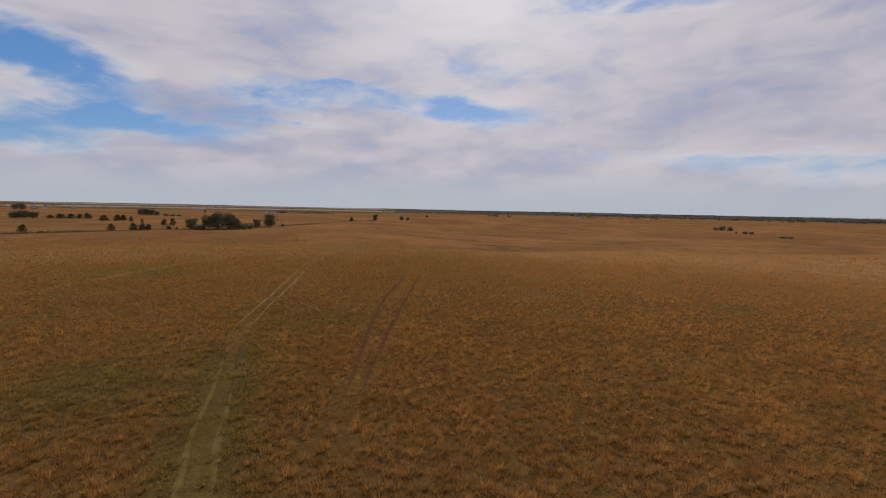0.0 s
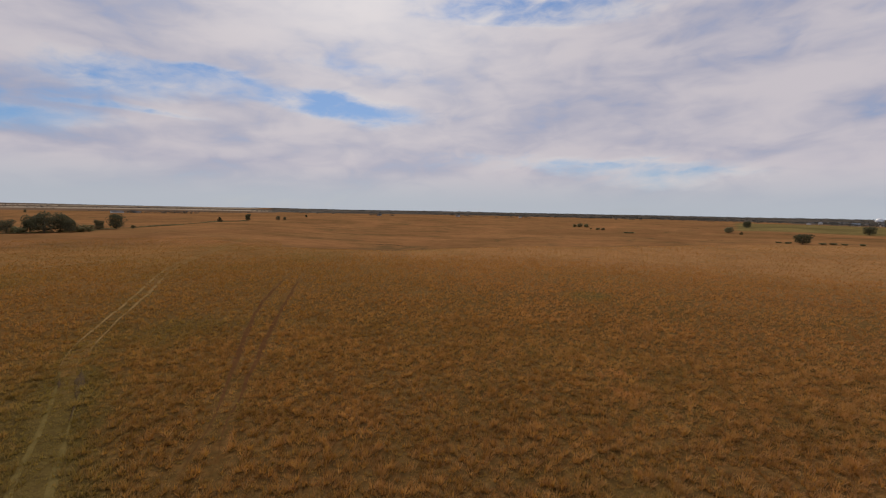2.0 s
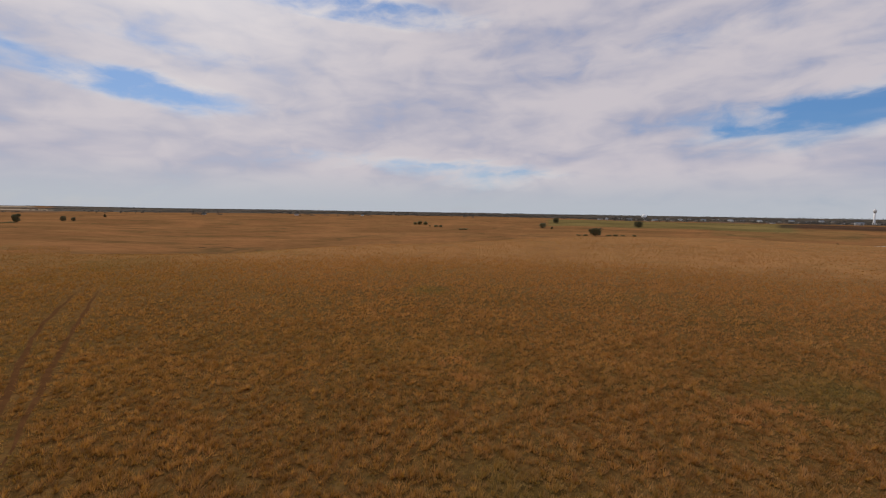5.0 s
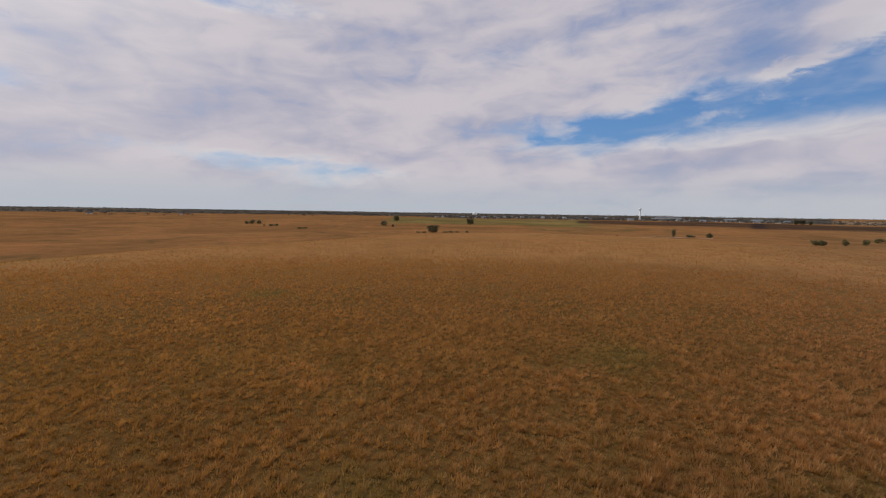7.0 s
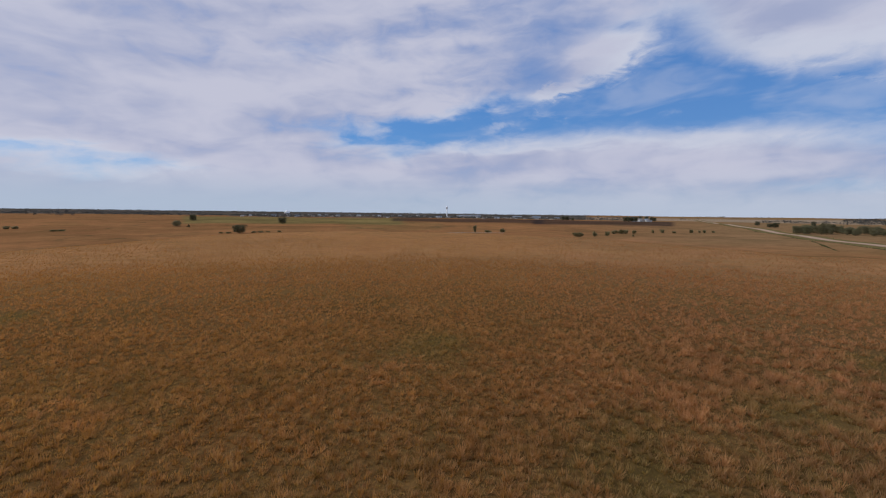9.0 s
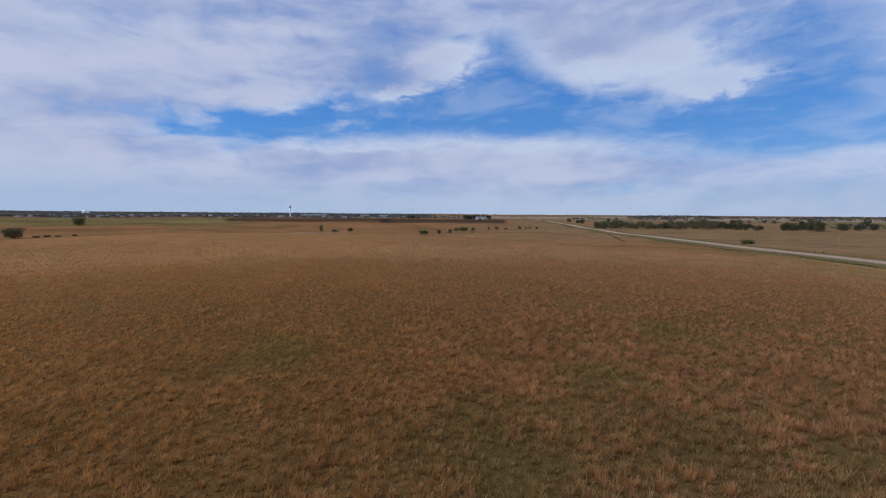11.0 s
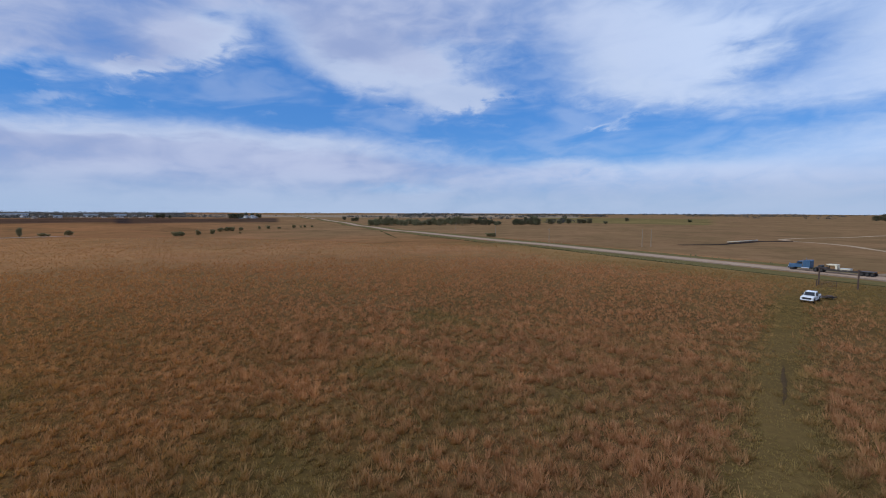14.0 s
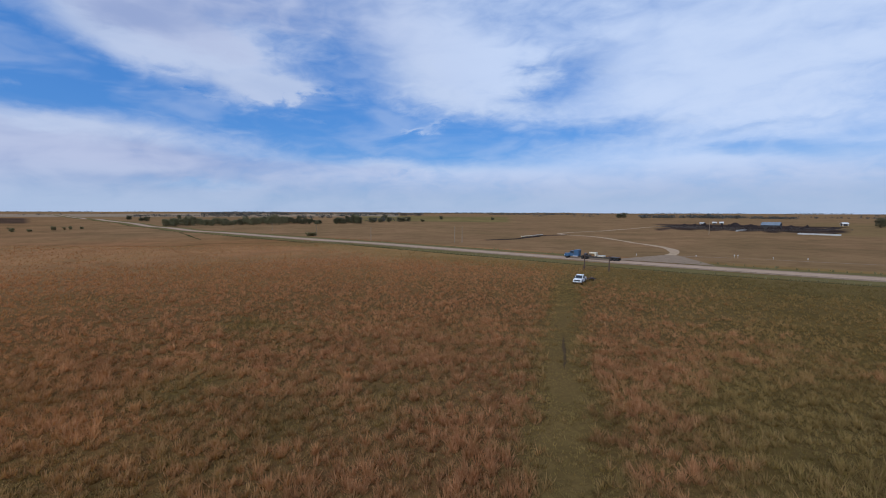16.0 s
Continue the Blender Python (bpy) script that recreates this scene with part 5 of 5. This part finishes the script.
part("pipe_barrel", tubes(((a.x, a.y, height(*a) + 0.84), (b.x, b.y, height(*b) + 0.84), 0.22), sides=16), m_cream, t, flat=False)
for k in range(6):
    p = a + (b - a) * (k + 0.5) / 6
    part("block", boxes((p.x - 0.5, p.x + 0.5, p.y - 0.35, p.y + 0.35, height(*p) - 0.2, height(*p) + 0.62)), m_bark, t)
tagged(ribbon("dirt_bank", stretch([(113.2, -241.5), (102.2, -266.1), (100.6, -309.9), (87.3, -336)], 3.0), -3.0, 3.0, 0.10, m_soil, None, 1.2, 4, 31), "bare dark dirt bank below the pipe", "dirt bank", kind="structure")
for x, y, tall, wide in ((-10.2, -197, 1.2, 0.4), (-11.3, -197.6, 1.2, 0.4), (21.9, -183.2, 1.1, 0.35), (-22, -197.8, 0.8, 0.4), (2.2, -193, 0.8, 0.4), (-31.9, -198.4, 0.9, 0.35)):
    t = thing("marker_post", "small white roadside marker post in the verge", "marker post", spot(x, y, 10), "roadside markers")
    part("post", boxes((-0.05, 0.05, -0.05, 0.05, -0.3, tall)), m_tan, t)
    part("plate", boxes((-wide / 3, wide / 3, 0.05, 0.08, tall * 0.55, tall)), m_siding, t)
tagged(ribbon("gravel_bank", stretch([(13.2, -191.4), (-9.8, -195.3), (-34.3, -195.6), (-65.3, -194.5)], 3.0), -0.5, 0.5, 0.10, m_gravel, None, 0.9, 3, 32), "thin pale gravel line along the far verge", "gravel bank", kind="structure")

# weedy fence row that crosses the pasture
row = stretch([polar(48.5, 288), polar(40.9, 299), polar(33.6, 316), polar(27, 322), polar(20.6, 388), polar(12.1, 519), polar(9, 612)], 12.0)
t = thing("fence", "old post-and-wire fence in a weedy fence row", "fence", Matrix())
for k, p in enumerate(row):
    z = height(p.x, p.y)
    part("post", boxes((p.x - 0.09, p.x + 0.09, p.y - 0.09, p.y + 0.09, z - 0.3, z + 1.4)), m_bark, t)
tagged(ribbon("fence_row", row, -0.9, 0.9, 0.14, m_ditch, None, 0.5, 3, 34), "dark strip of weeds under the old fence", "weeds", kind="structure")
for h in (0.5, 0.9, 1.25):
    bm = bmesh.new()
    for p, q in zip(row, row[1:]):
        tube(bm, (p.x, p.y, height(p.x, p.y) + h), (q.x, q.y, height(q.x, q.y) + h), 0.02, 3)
    part("wire", bm, m_steel, t)

# the town: small houses among trees
rng = random.Random(77)
first = {}
for k in range(64):
    az = -57.0 - 42.0 * (k + rng.uniform(-0.45, 0.45)) / 64
    r = rng.uniform(1480, 1820) if rng.random() < 0.7 else rng.uniform(1820, 2150)
    style = k % 4
    x, y = polar(az, r)
    if style not in first:
        first[style] = house("house", ("white", "tan", "white", "tan")[style] + " single-storey house with a shingle roof at the edge of town", "house", x, y, rng.uniform(-40, 40), (14, 12, 18, 10)[style], 9, (3.2, 3.0, 4.6, 3.2)[style], (5.4, 5.2, 7.2, 5.6)[style], (m_siding, m_tan, m_siding, m_tan)[style], (m_shingle, m_shingle, m_tin, m_shingle)[style], "houses of the town")
    else:
        copy_thing(first[style], spot(x, y, rng.uniform(-60, 60) + az))
for az, r, wide in ((-85.6, 2080, 60), (-87.0, 2120, 50), (-92.5, 1900, 40), (-95.0, 1850, 36)):
    house("warehouse", "long white warehouse at the edge of town", "warehouse", *polar(az, r), az, wide, 18, 7, 8.5, m_siding, m_tin, "warehouses of the town", False)

# ---- woods far off: crowns too small to count ----
def crowns(name, label, rows, cards, mat, seed):
    """Many far crowns in one mesh: rows of azimuth from, to, distance from, to, count, height."""
    rs = np.random.RandomState(seed)
    all_v = []
    for az0, az1, r0, r1, count, tall in rows:
        az, r = rs.uniform(az0, az1, count), rs.uniform(r0, r1, count)
        x, y = -np.sin(np.radians(az)) * r, np.cos(np.radians(az)) * r
        z, h = land(x, y), tall * rs.uniform(0.6, 1.25, count)
        d = rs.normal(size=(count, cards, 3))
        d /= np.linalg.norm(d, axis=2, keepdims=True)
        radii = np.stack([h * 0.95, h * 0.95, h * 0.46], -1)[:, None, :]
        c = np.stack([x, y, z + h * 0.48], -1)[:, None, :] + d * radii * rs.uniform(0.5, 1.0, (count, cards, 1))
        a = rs.normal(size=(count, cards, 3))
        a /= np.linalg.norm(a, axis=2, keepdims=True)
        b = np.cross(d, a)
        s = (h * 0.17)[:, None, None] * rs.uniform(0.7, 1.3, (count, cards, 1))
        all_v.append(np.stack([c + a * s, c + b * s - a * s * 0.4, c - b * s - a * s * 0.4], 2).reshape(-1, 3))
    v = np.vstack(all_v)
    ob = mesh_object(name, v.tolist(), np.arange(len(v)).reshape(-1, 3).tolist(), mat)
    return tagged(ob, label, "woods", kind="stuff")


def belts(az0, az1, distances, tall, spacing, gaps, seed):
    """Rows for crowns(): broken lines of trees along field edges."""
    rs = random.Random(seed)
    rows = []
    for d in distances:
        az = az0
        while az < az1:
            run = rs.uniform(2, 9) * (0.6 if gaps > 0.5 else 1.0)
            if rs.random() > gaps:
                end = min(az + run, az1)
                rows.append((az, end, d, d * 1.02 + 12, max(3, int(radians(end - az) * d / spacing)), tall * rs.uniform(0.8, 1.15)))
            az += run
    return rows


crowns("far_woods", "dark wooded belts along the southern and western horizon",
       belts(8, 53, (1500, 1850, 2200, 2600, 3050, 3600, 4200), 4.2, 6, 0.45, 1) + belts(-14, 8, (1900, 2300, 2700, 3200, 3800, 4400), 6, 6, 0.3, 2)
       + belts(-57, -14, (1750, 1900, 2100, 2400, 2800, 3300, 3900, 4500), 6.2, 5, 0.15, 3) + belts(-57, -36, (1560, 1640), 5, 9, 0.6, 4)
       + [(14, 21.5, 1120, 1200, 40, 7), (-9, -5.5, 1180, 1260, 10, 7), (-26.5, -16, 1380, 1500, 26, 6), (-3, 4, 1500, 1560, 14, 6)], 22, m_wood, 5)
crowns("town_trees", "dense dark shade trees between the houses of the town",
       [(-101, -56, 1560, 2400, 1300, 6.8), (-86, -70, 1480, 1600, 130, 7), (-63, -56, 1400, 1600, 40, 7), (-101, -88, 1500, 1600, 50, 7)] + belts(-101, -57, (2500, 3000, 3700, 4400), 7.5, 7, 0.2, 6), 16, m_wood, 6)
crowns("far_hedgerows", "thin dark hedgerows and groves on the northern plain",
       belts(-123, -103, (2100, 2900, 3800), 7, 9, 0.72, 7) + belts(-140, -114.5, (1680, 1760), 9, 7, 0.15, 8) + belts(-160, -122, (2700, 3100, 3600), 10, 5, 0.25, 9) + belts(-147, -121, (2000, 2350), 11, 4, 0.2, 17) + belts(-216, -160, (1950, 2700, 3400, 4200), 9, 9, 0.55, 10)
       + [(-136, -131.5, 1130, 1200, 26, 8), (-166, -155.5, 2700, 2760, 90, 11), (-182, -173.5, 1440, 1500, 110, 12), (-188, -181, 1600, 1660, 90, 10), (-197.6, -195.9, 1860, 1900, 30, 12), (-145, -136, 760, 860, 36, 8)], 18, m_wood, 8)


def weeds(name, label, line, offset, spread, step, tall, mat, seed):
    """Upright weeds along a line, too many to count."""
    rs = np.random.RandomState(seed)
    p = np.array([tuple(q) for q in line])
    seg = np.hypot(*np.diff(p, axis=0).T)
    along = np.concatenate([[0], np.cumsum(seg)])
    s = np.arange(0, along[-1], step) + rs.uniform(0, step, int(math.ceil(along[-1] / step)))
    x, y = np.interp(s, along, p[:, 0]), np.interp(s, along, p[:, 1])
    dx, dy = np.interp(s + 2, along, p[:, 0]) - np.interp(s - 2, along, p[:, 0]), np.interp(s + 2, along, p[:, 1]) - np.interp(s - 2, along, p[:, 1])
    n = np.hypot(dx, dy) + 1e-6
    o = offset + rs.normal(size=len(s)) * spread
    x, y = x - dy / n * o, y + dx / n * o
    h = tall * rs.uniform(0.5, 1.3, len(s)) * (0.8 + 0.5 * np.sin(s / 17.0))
    blades = 6
    turn = rs.uniform(0, math.tau, (len(s), blades))
    out = rs.uniform(0.05, 0.5, (len(s), blades)) * tall
    foot = np.stack([x[:, None] + np.cos(turn) * out, y[:, None] + np.sin(turn) * out, np.repeat((land(x, y) - 0.05)[:, None], blades, 1)], -1)
    tip = foot + np.stack([np.cos(turn) * 0.3 * h[:, None], np.sin(turn) * 0.3 * h[:, None], np.repeat(h[:, None], blades, 1)], -1)
    side = np.stack([-np.sin(turn), np.cos(turn), np.zeros_like(turn)], -1) * 0.25 * tall
    v = np.stack([foot - side, foot + side, tip], 2).reshape(-1, 3)
    ob = mesh_object(name, v.tolist(), np.arange(len(v)).reshape(-1, 3).tolist(), mat)
    return tagged(ob, label, "weeds", kind="stuff")


weeds("fence_row_weeds", "dark dry weeds grown up under the pasture fence", row, 0.0, 0.5, 0.5, 1.1, m_scrub, 12)
near_road = [p for p in road_line if -160 < p.x < 700]
weeds("ditch_weeds", "dark weeds along the highway ditch", near_road, 16.2, 0.5, 1.1, 0.55, m_scrub, 13)
weeds("verge_weeds", "scattered dark weeds beyond the far shoulder", near_road, -12.5, 1.6, 2.5, 0.6, m_scrub, 14)


# ---- prairie grass: tufts of bluestem, too many to count ----
def wave(x, y, seed, size):
    """Smooth random patches of about that size, from -1 to 1."""
    table = np.random.RandomState(seed).uniform(-1, 1, (512, 512))
    u, v = x / size, y / size
    i, j = np.floor(u).astype(int), np.floor(v).astype(int)
    fu, fv = u - i, v - j
    fu, fv = fu * fu * (3 - 2 * fu), fv * fv * (3 - 2 * fv)
    a, b = table[i % 512, j % 512], table[(i + 1) % 512, j % 512]
    c, d = table[i % 512, (j + 1) % 512], table[(i + 1) % 512, (j + 1) % 512]
    return (a * (1 - fu) + b * fu) * (1 - fv) + (c * (1 - fu) + d * fu) * fv


swath_np = np.array([tuple(p) for p in stretch([(-75.8, 72.3), (-73.6, 94), (-73, 117.4), (-67.7, 141.8), (-59.2, 159.3)], 1.5)])
marks_np = [np.array([tuple(p) for p in stretch(q, 0.6)]) for q in ([(-8.8, 28.6), (-8.4, 39.4), (-10.2, 67.4), (-10.2, 85.6), (-8.4, 116.3)], [(-6.8, 28.6), (-7.2, 39.5), (-6.8, 67.7), (-6.4, 86.1), (-4.9, 116.3)])]


def grass(name, label, r0, r1, fade_in, fade_out, count, blades, tall, thick, seed, on_lane=False, under=False, span=(-200, 52)):
    rs = np.random.RandomState(seed)
    az = np.radians(rs.uniform(*span, count))
    r = np.sqrt(rs.uniform(r0 * r0, r1 * r1, count))
    x, y = -np.sin(az) * r, np.cos(az) * r
    # tufts crowd together in clumps drawn out by the wind
    cell = 0 if under or on_lane or r1 > 200 else 0.82 if r1 < 100 else 1.25
    dome = np.zeros(count)
    if cell:
        u, v = (0.89 * x + 0.45 * y) / (1.35 * cell), (0.89 * y - 0.45 * x) / cell
        jitter = np.random.RandomState(90 + seed).uniform(-0.5, 0.5, (3, 512, 512))
        near, du, dv, lift = np.full(count, 9.0), np.zeros(count), np.zeros(count), np.zeros(count)
        for a, b in [(p, q) for p in (-1, 0, 1) for q in (-1, 0, 1)]:
            i, j = np.floor(u).astype(int) + a, np.floor(v).astype(int) + b
            eu, ev = i + 0.5 + jitter[0, i % 512, j % 512] - u, j + 0.5 + jitter[1, i % 512, j % 512] - v
            closer = np.hypot(eu, ev) < near
            near, du, dv, lift = np.where(closer, np.hypot(eu, ev), near), np.where(closer, eu, du), np.where(closer, ev, dv), np.where(closer, jitter[2, i % 512, j % 512], lift)
        pull = 0.16 + 0.18 * smooth(25, -25, y)
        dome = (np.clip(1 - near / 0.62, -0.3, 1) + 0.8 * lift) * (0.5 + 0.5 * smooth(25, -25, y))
        du, dv = pull * du * 1.35 * cell, pull * dv * cell
        x, y = x + 0.89 * du - 0.45 * dv, y + 0.45 * du + 0.89 * dv
    raw_az, raw_r = bearing(x, y)
    lane_d = distance(x, y, lane_np[::2])
    mark_d = np.minimum(distance(x, y, marks_np[0]), distance(x, y, marks_np[1])) if r0 < 100 else np.full(count, 99.0)
    road_d = y - np.interp(x, road_np[:, 0], road_np[:, 1])
    # tufts lie in rows combed by the wind
    down, over = 0.89 * x + 0.45 * y, 0.89 * y - 0.45 * x
    north = smooth(15, -35, y)
    clump = (0.75 - 0.1 * north) * wave(down / 1.7, over, 3, 0.7) + (0.35 + 0.25 * north) * wave(down / 1.7, over, 5, 1.3) + 0.16 * wave(x, y, 4, 9.0)
    ol = olive(x, y)
    edge = smooth(r0, fade_in, r) * (1 - smooth(fade_out, r1, r))
    chance = np.clip(0.80 + (0.42 + 0.1 * north) * clump - 0.12 * ol, 0.12, 1.0) * edge
    keep = (road_d > 20) & (mark_d > 0.36 + 0.5 * rs.uniform(size=count)) & (raw_r < brow_at(raw_az) + 25 + 60 * (raw_az > 5)) & np.where(y > 50 + 8 * wave(x, y, 32, 2.0), np.abs(lane_d - 0.9) > 0.38, lane_d > 1.2 - 0.4 * smooth(8, 40, y) + (1.7 - 0.8 * smooth(8, 40, y)) * rs.uniform(size=count) ** 0.8 + 0.8 * wave(x, y, 31, 1.6)) & (rs.uniform(size=count) < chance)
    ol = ol + 0.25 * north_olive(x, y) + 0.20 * smooth(16, -10, x - 0.1 * y) * smooth(-8, -34, y) - 0.3 * clump * north + 0.55 * np.exp(-(lane_d / 2.8) ** 2) * (1 - 0.8 * smooth(34, 60, y))
    if under:
        keep = (lane_d > 1.6 * rs.uniform(size=count)) & (mark_d > 0.15 + 0.3 * rs.uniform(size=count)) & (rs.uniform(size=count) < (0.9 - 0.7 * clump) * edge)
        ol = ol + 0.2 + north_olive(x, y)
    if on_lane:
        keep = (lane_d < (1.6 + 1.8 * rs.uniform(size=count)) * (1 - 0.35 * smooth(8, 40, y))) & (y < 70) & (np.abs(lane_d - 0.9) > 0.10 + 0.16 * wave(x, y, 9, 3.0)) & (rs.uniform(size=count) < 0.95)
        ol = 0.62 + 0.25 * north - 0.4 * smooth(34, 62, y) + 0.25 * wave(x, y, 12, 3.0)
    x, y, clump, ol, down, over, dome = x[keep], y[keep], clump[keep], ol[keep], down[keep] / 1.7, over[keep], dome[keep]
    n = len(x)
    # grass pales with distance to west and north, haze put into its colour
    haze_straw = smooth(10, 120, np.hypot(x, y)) * np.maximum(smooth(-10, 45, x), 0.6 * smooth(0, -50, y)) * 0.9 * (1 - 0.7 * np.clip(ol, 0, 1))
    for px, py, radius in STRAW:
        haze_straw = np.maximum(haze_straw, 1.6 * np.exp(-((x - px) ** 2 + (y - py) ** 2) / radius ** 2) * (0.6 + 0.6 * wave(x, y, 16, 1.1)))
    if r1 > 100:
        haze_straw = np.maximum(haze_straw, np.exp(-(distance(x, y, swath_np) / 1.5) ** 2) * (0.7 + 0.5 * wave(x, y, 15, 4.0)))
    h = tall * (0.88 + 0.3 * clump + 0.42 * dome - 0.28 * np.minimum(ol, 1)) * rs.uniform(0.65, 1.3, n)
    h = np.clip(h, tall * 0.35, tall * 1.6) * (1 if under or on_lane else 1 + 0.3 * smooth(15, -35, y) * smooth(90, 45, np.hypot(x, y)))
    base = np.stack([x, y, land(x, y) - 0.03], -1)[:, None, :]
    turn = rs.uniform(0, math.tau, (n, blades))
    out = rs.uniform(0.02, 0.20, (n, blades)) * (tall / 0.7)
    foot = base + np.stack([np.cos(turn) * out, np.sin(turn) * out, np.zeros_like(out)], -1)
    lean = rs.uniform(0.08, 0.85, (n, blades)) * h[:, None]
    wind = np.array([0.10, -0.05])
    tip = foot + np.stack([np.cos(turn) * lean + wind[0] * h[:, None], np.sin(turn) * lean + wind[1] * h[:, None], h[:, None] * rs.uniform(0.6, 1.0, (n, blades))], -1)
    face = turn + rs.uniform(0.8, 2.3, (n, blades))
    half = thick * rs.uniform(0.6, 1.4, (n, blades))
    side = np.stack([np.cos(face) * half, np.sin(face) * half, np.zeros_like(half)], -1)
    v = np.stack([foot - side, foot + side, tip], 2).reshape(-1, 3).astype(np.float32)
    me = bpy.data.meshes.new(name)
    count_v = len(v)
    me.vertices.add(count_v)
    me.vertices.foreach_set("co", v.ravel())
    me.loops.add(count_v)
    me.loops.foreach_set("vertex_index", np.arange(count_v, dtype=np.int32))
    me.polygons.add(count_v // 3)
    me.polygons.foreach_set("loop_start", np.arange(0, count_v, 3, dtype=np.int32))
    me.update(calc_edges=True)
    a = me.attributes.new("olive", "FLOAT", "POINT")
    a.data.foreach_set("value", np.repeat(ol, blades * 3).astype(np.float32))
    # tone rises towards clump centres and falls between clumps
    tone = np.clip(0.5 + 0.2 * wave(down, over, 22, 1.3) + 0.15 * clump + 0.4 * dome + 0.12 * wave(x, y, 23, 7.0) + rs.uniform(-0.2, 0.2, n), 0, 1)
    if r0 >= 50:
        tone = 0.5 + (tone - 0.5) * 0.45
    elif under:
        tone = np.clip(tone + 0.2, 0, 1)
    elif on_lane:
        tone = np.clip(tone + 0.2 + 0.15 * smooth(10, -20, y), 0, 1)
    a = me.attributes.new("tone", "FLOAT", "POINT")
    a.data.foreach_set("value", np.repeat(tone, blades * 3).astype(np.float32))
    a = me.attributes.new("haze_straw", "FLOAT", "POINT")
    a.data.foreach_set("value", np.repeat(haze_straw, blades * 3).astype(np.float32))
    me.materials.append(m_grass)
    return tagged(new(name, me), label, "grass", kind="stuff")


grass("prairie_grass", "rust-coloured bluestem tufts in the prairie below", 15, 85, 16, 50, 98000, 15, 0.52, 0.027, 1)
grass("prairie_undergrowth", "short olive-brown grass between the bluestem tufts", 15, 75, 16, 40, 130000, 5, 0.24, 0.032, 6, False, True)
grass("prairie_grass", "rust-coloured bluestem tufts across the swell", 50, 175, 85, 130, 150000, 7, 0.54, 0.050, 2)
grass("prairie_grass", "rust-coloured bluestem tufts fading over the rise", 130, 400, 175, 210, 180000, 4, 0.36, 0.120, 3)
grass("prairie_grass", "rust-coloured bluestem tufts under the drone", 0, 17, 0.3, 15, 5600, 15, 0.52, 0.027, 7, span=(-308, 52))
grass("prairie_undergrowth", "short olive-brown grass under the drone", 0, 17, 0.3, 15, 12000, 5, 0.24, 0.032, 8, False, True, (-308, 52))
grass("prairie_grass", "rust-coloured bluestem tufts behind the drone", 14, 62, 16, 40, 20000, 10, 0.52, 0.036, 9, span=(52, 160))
grass("lane_grass", "short worn olive grass along the lane", 15, 130, 16, 60, 420000, 5, 0.30, 0.032, 4, True)
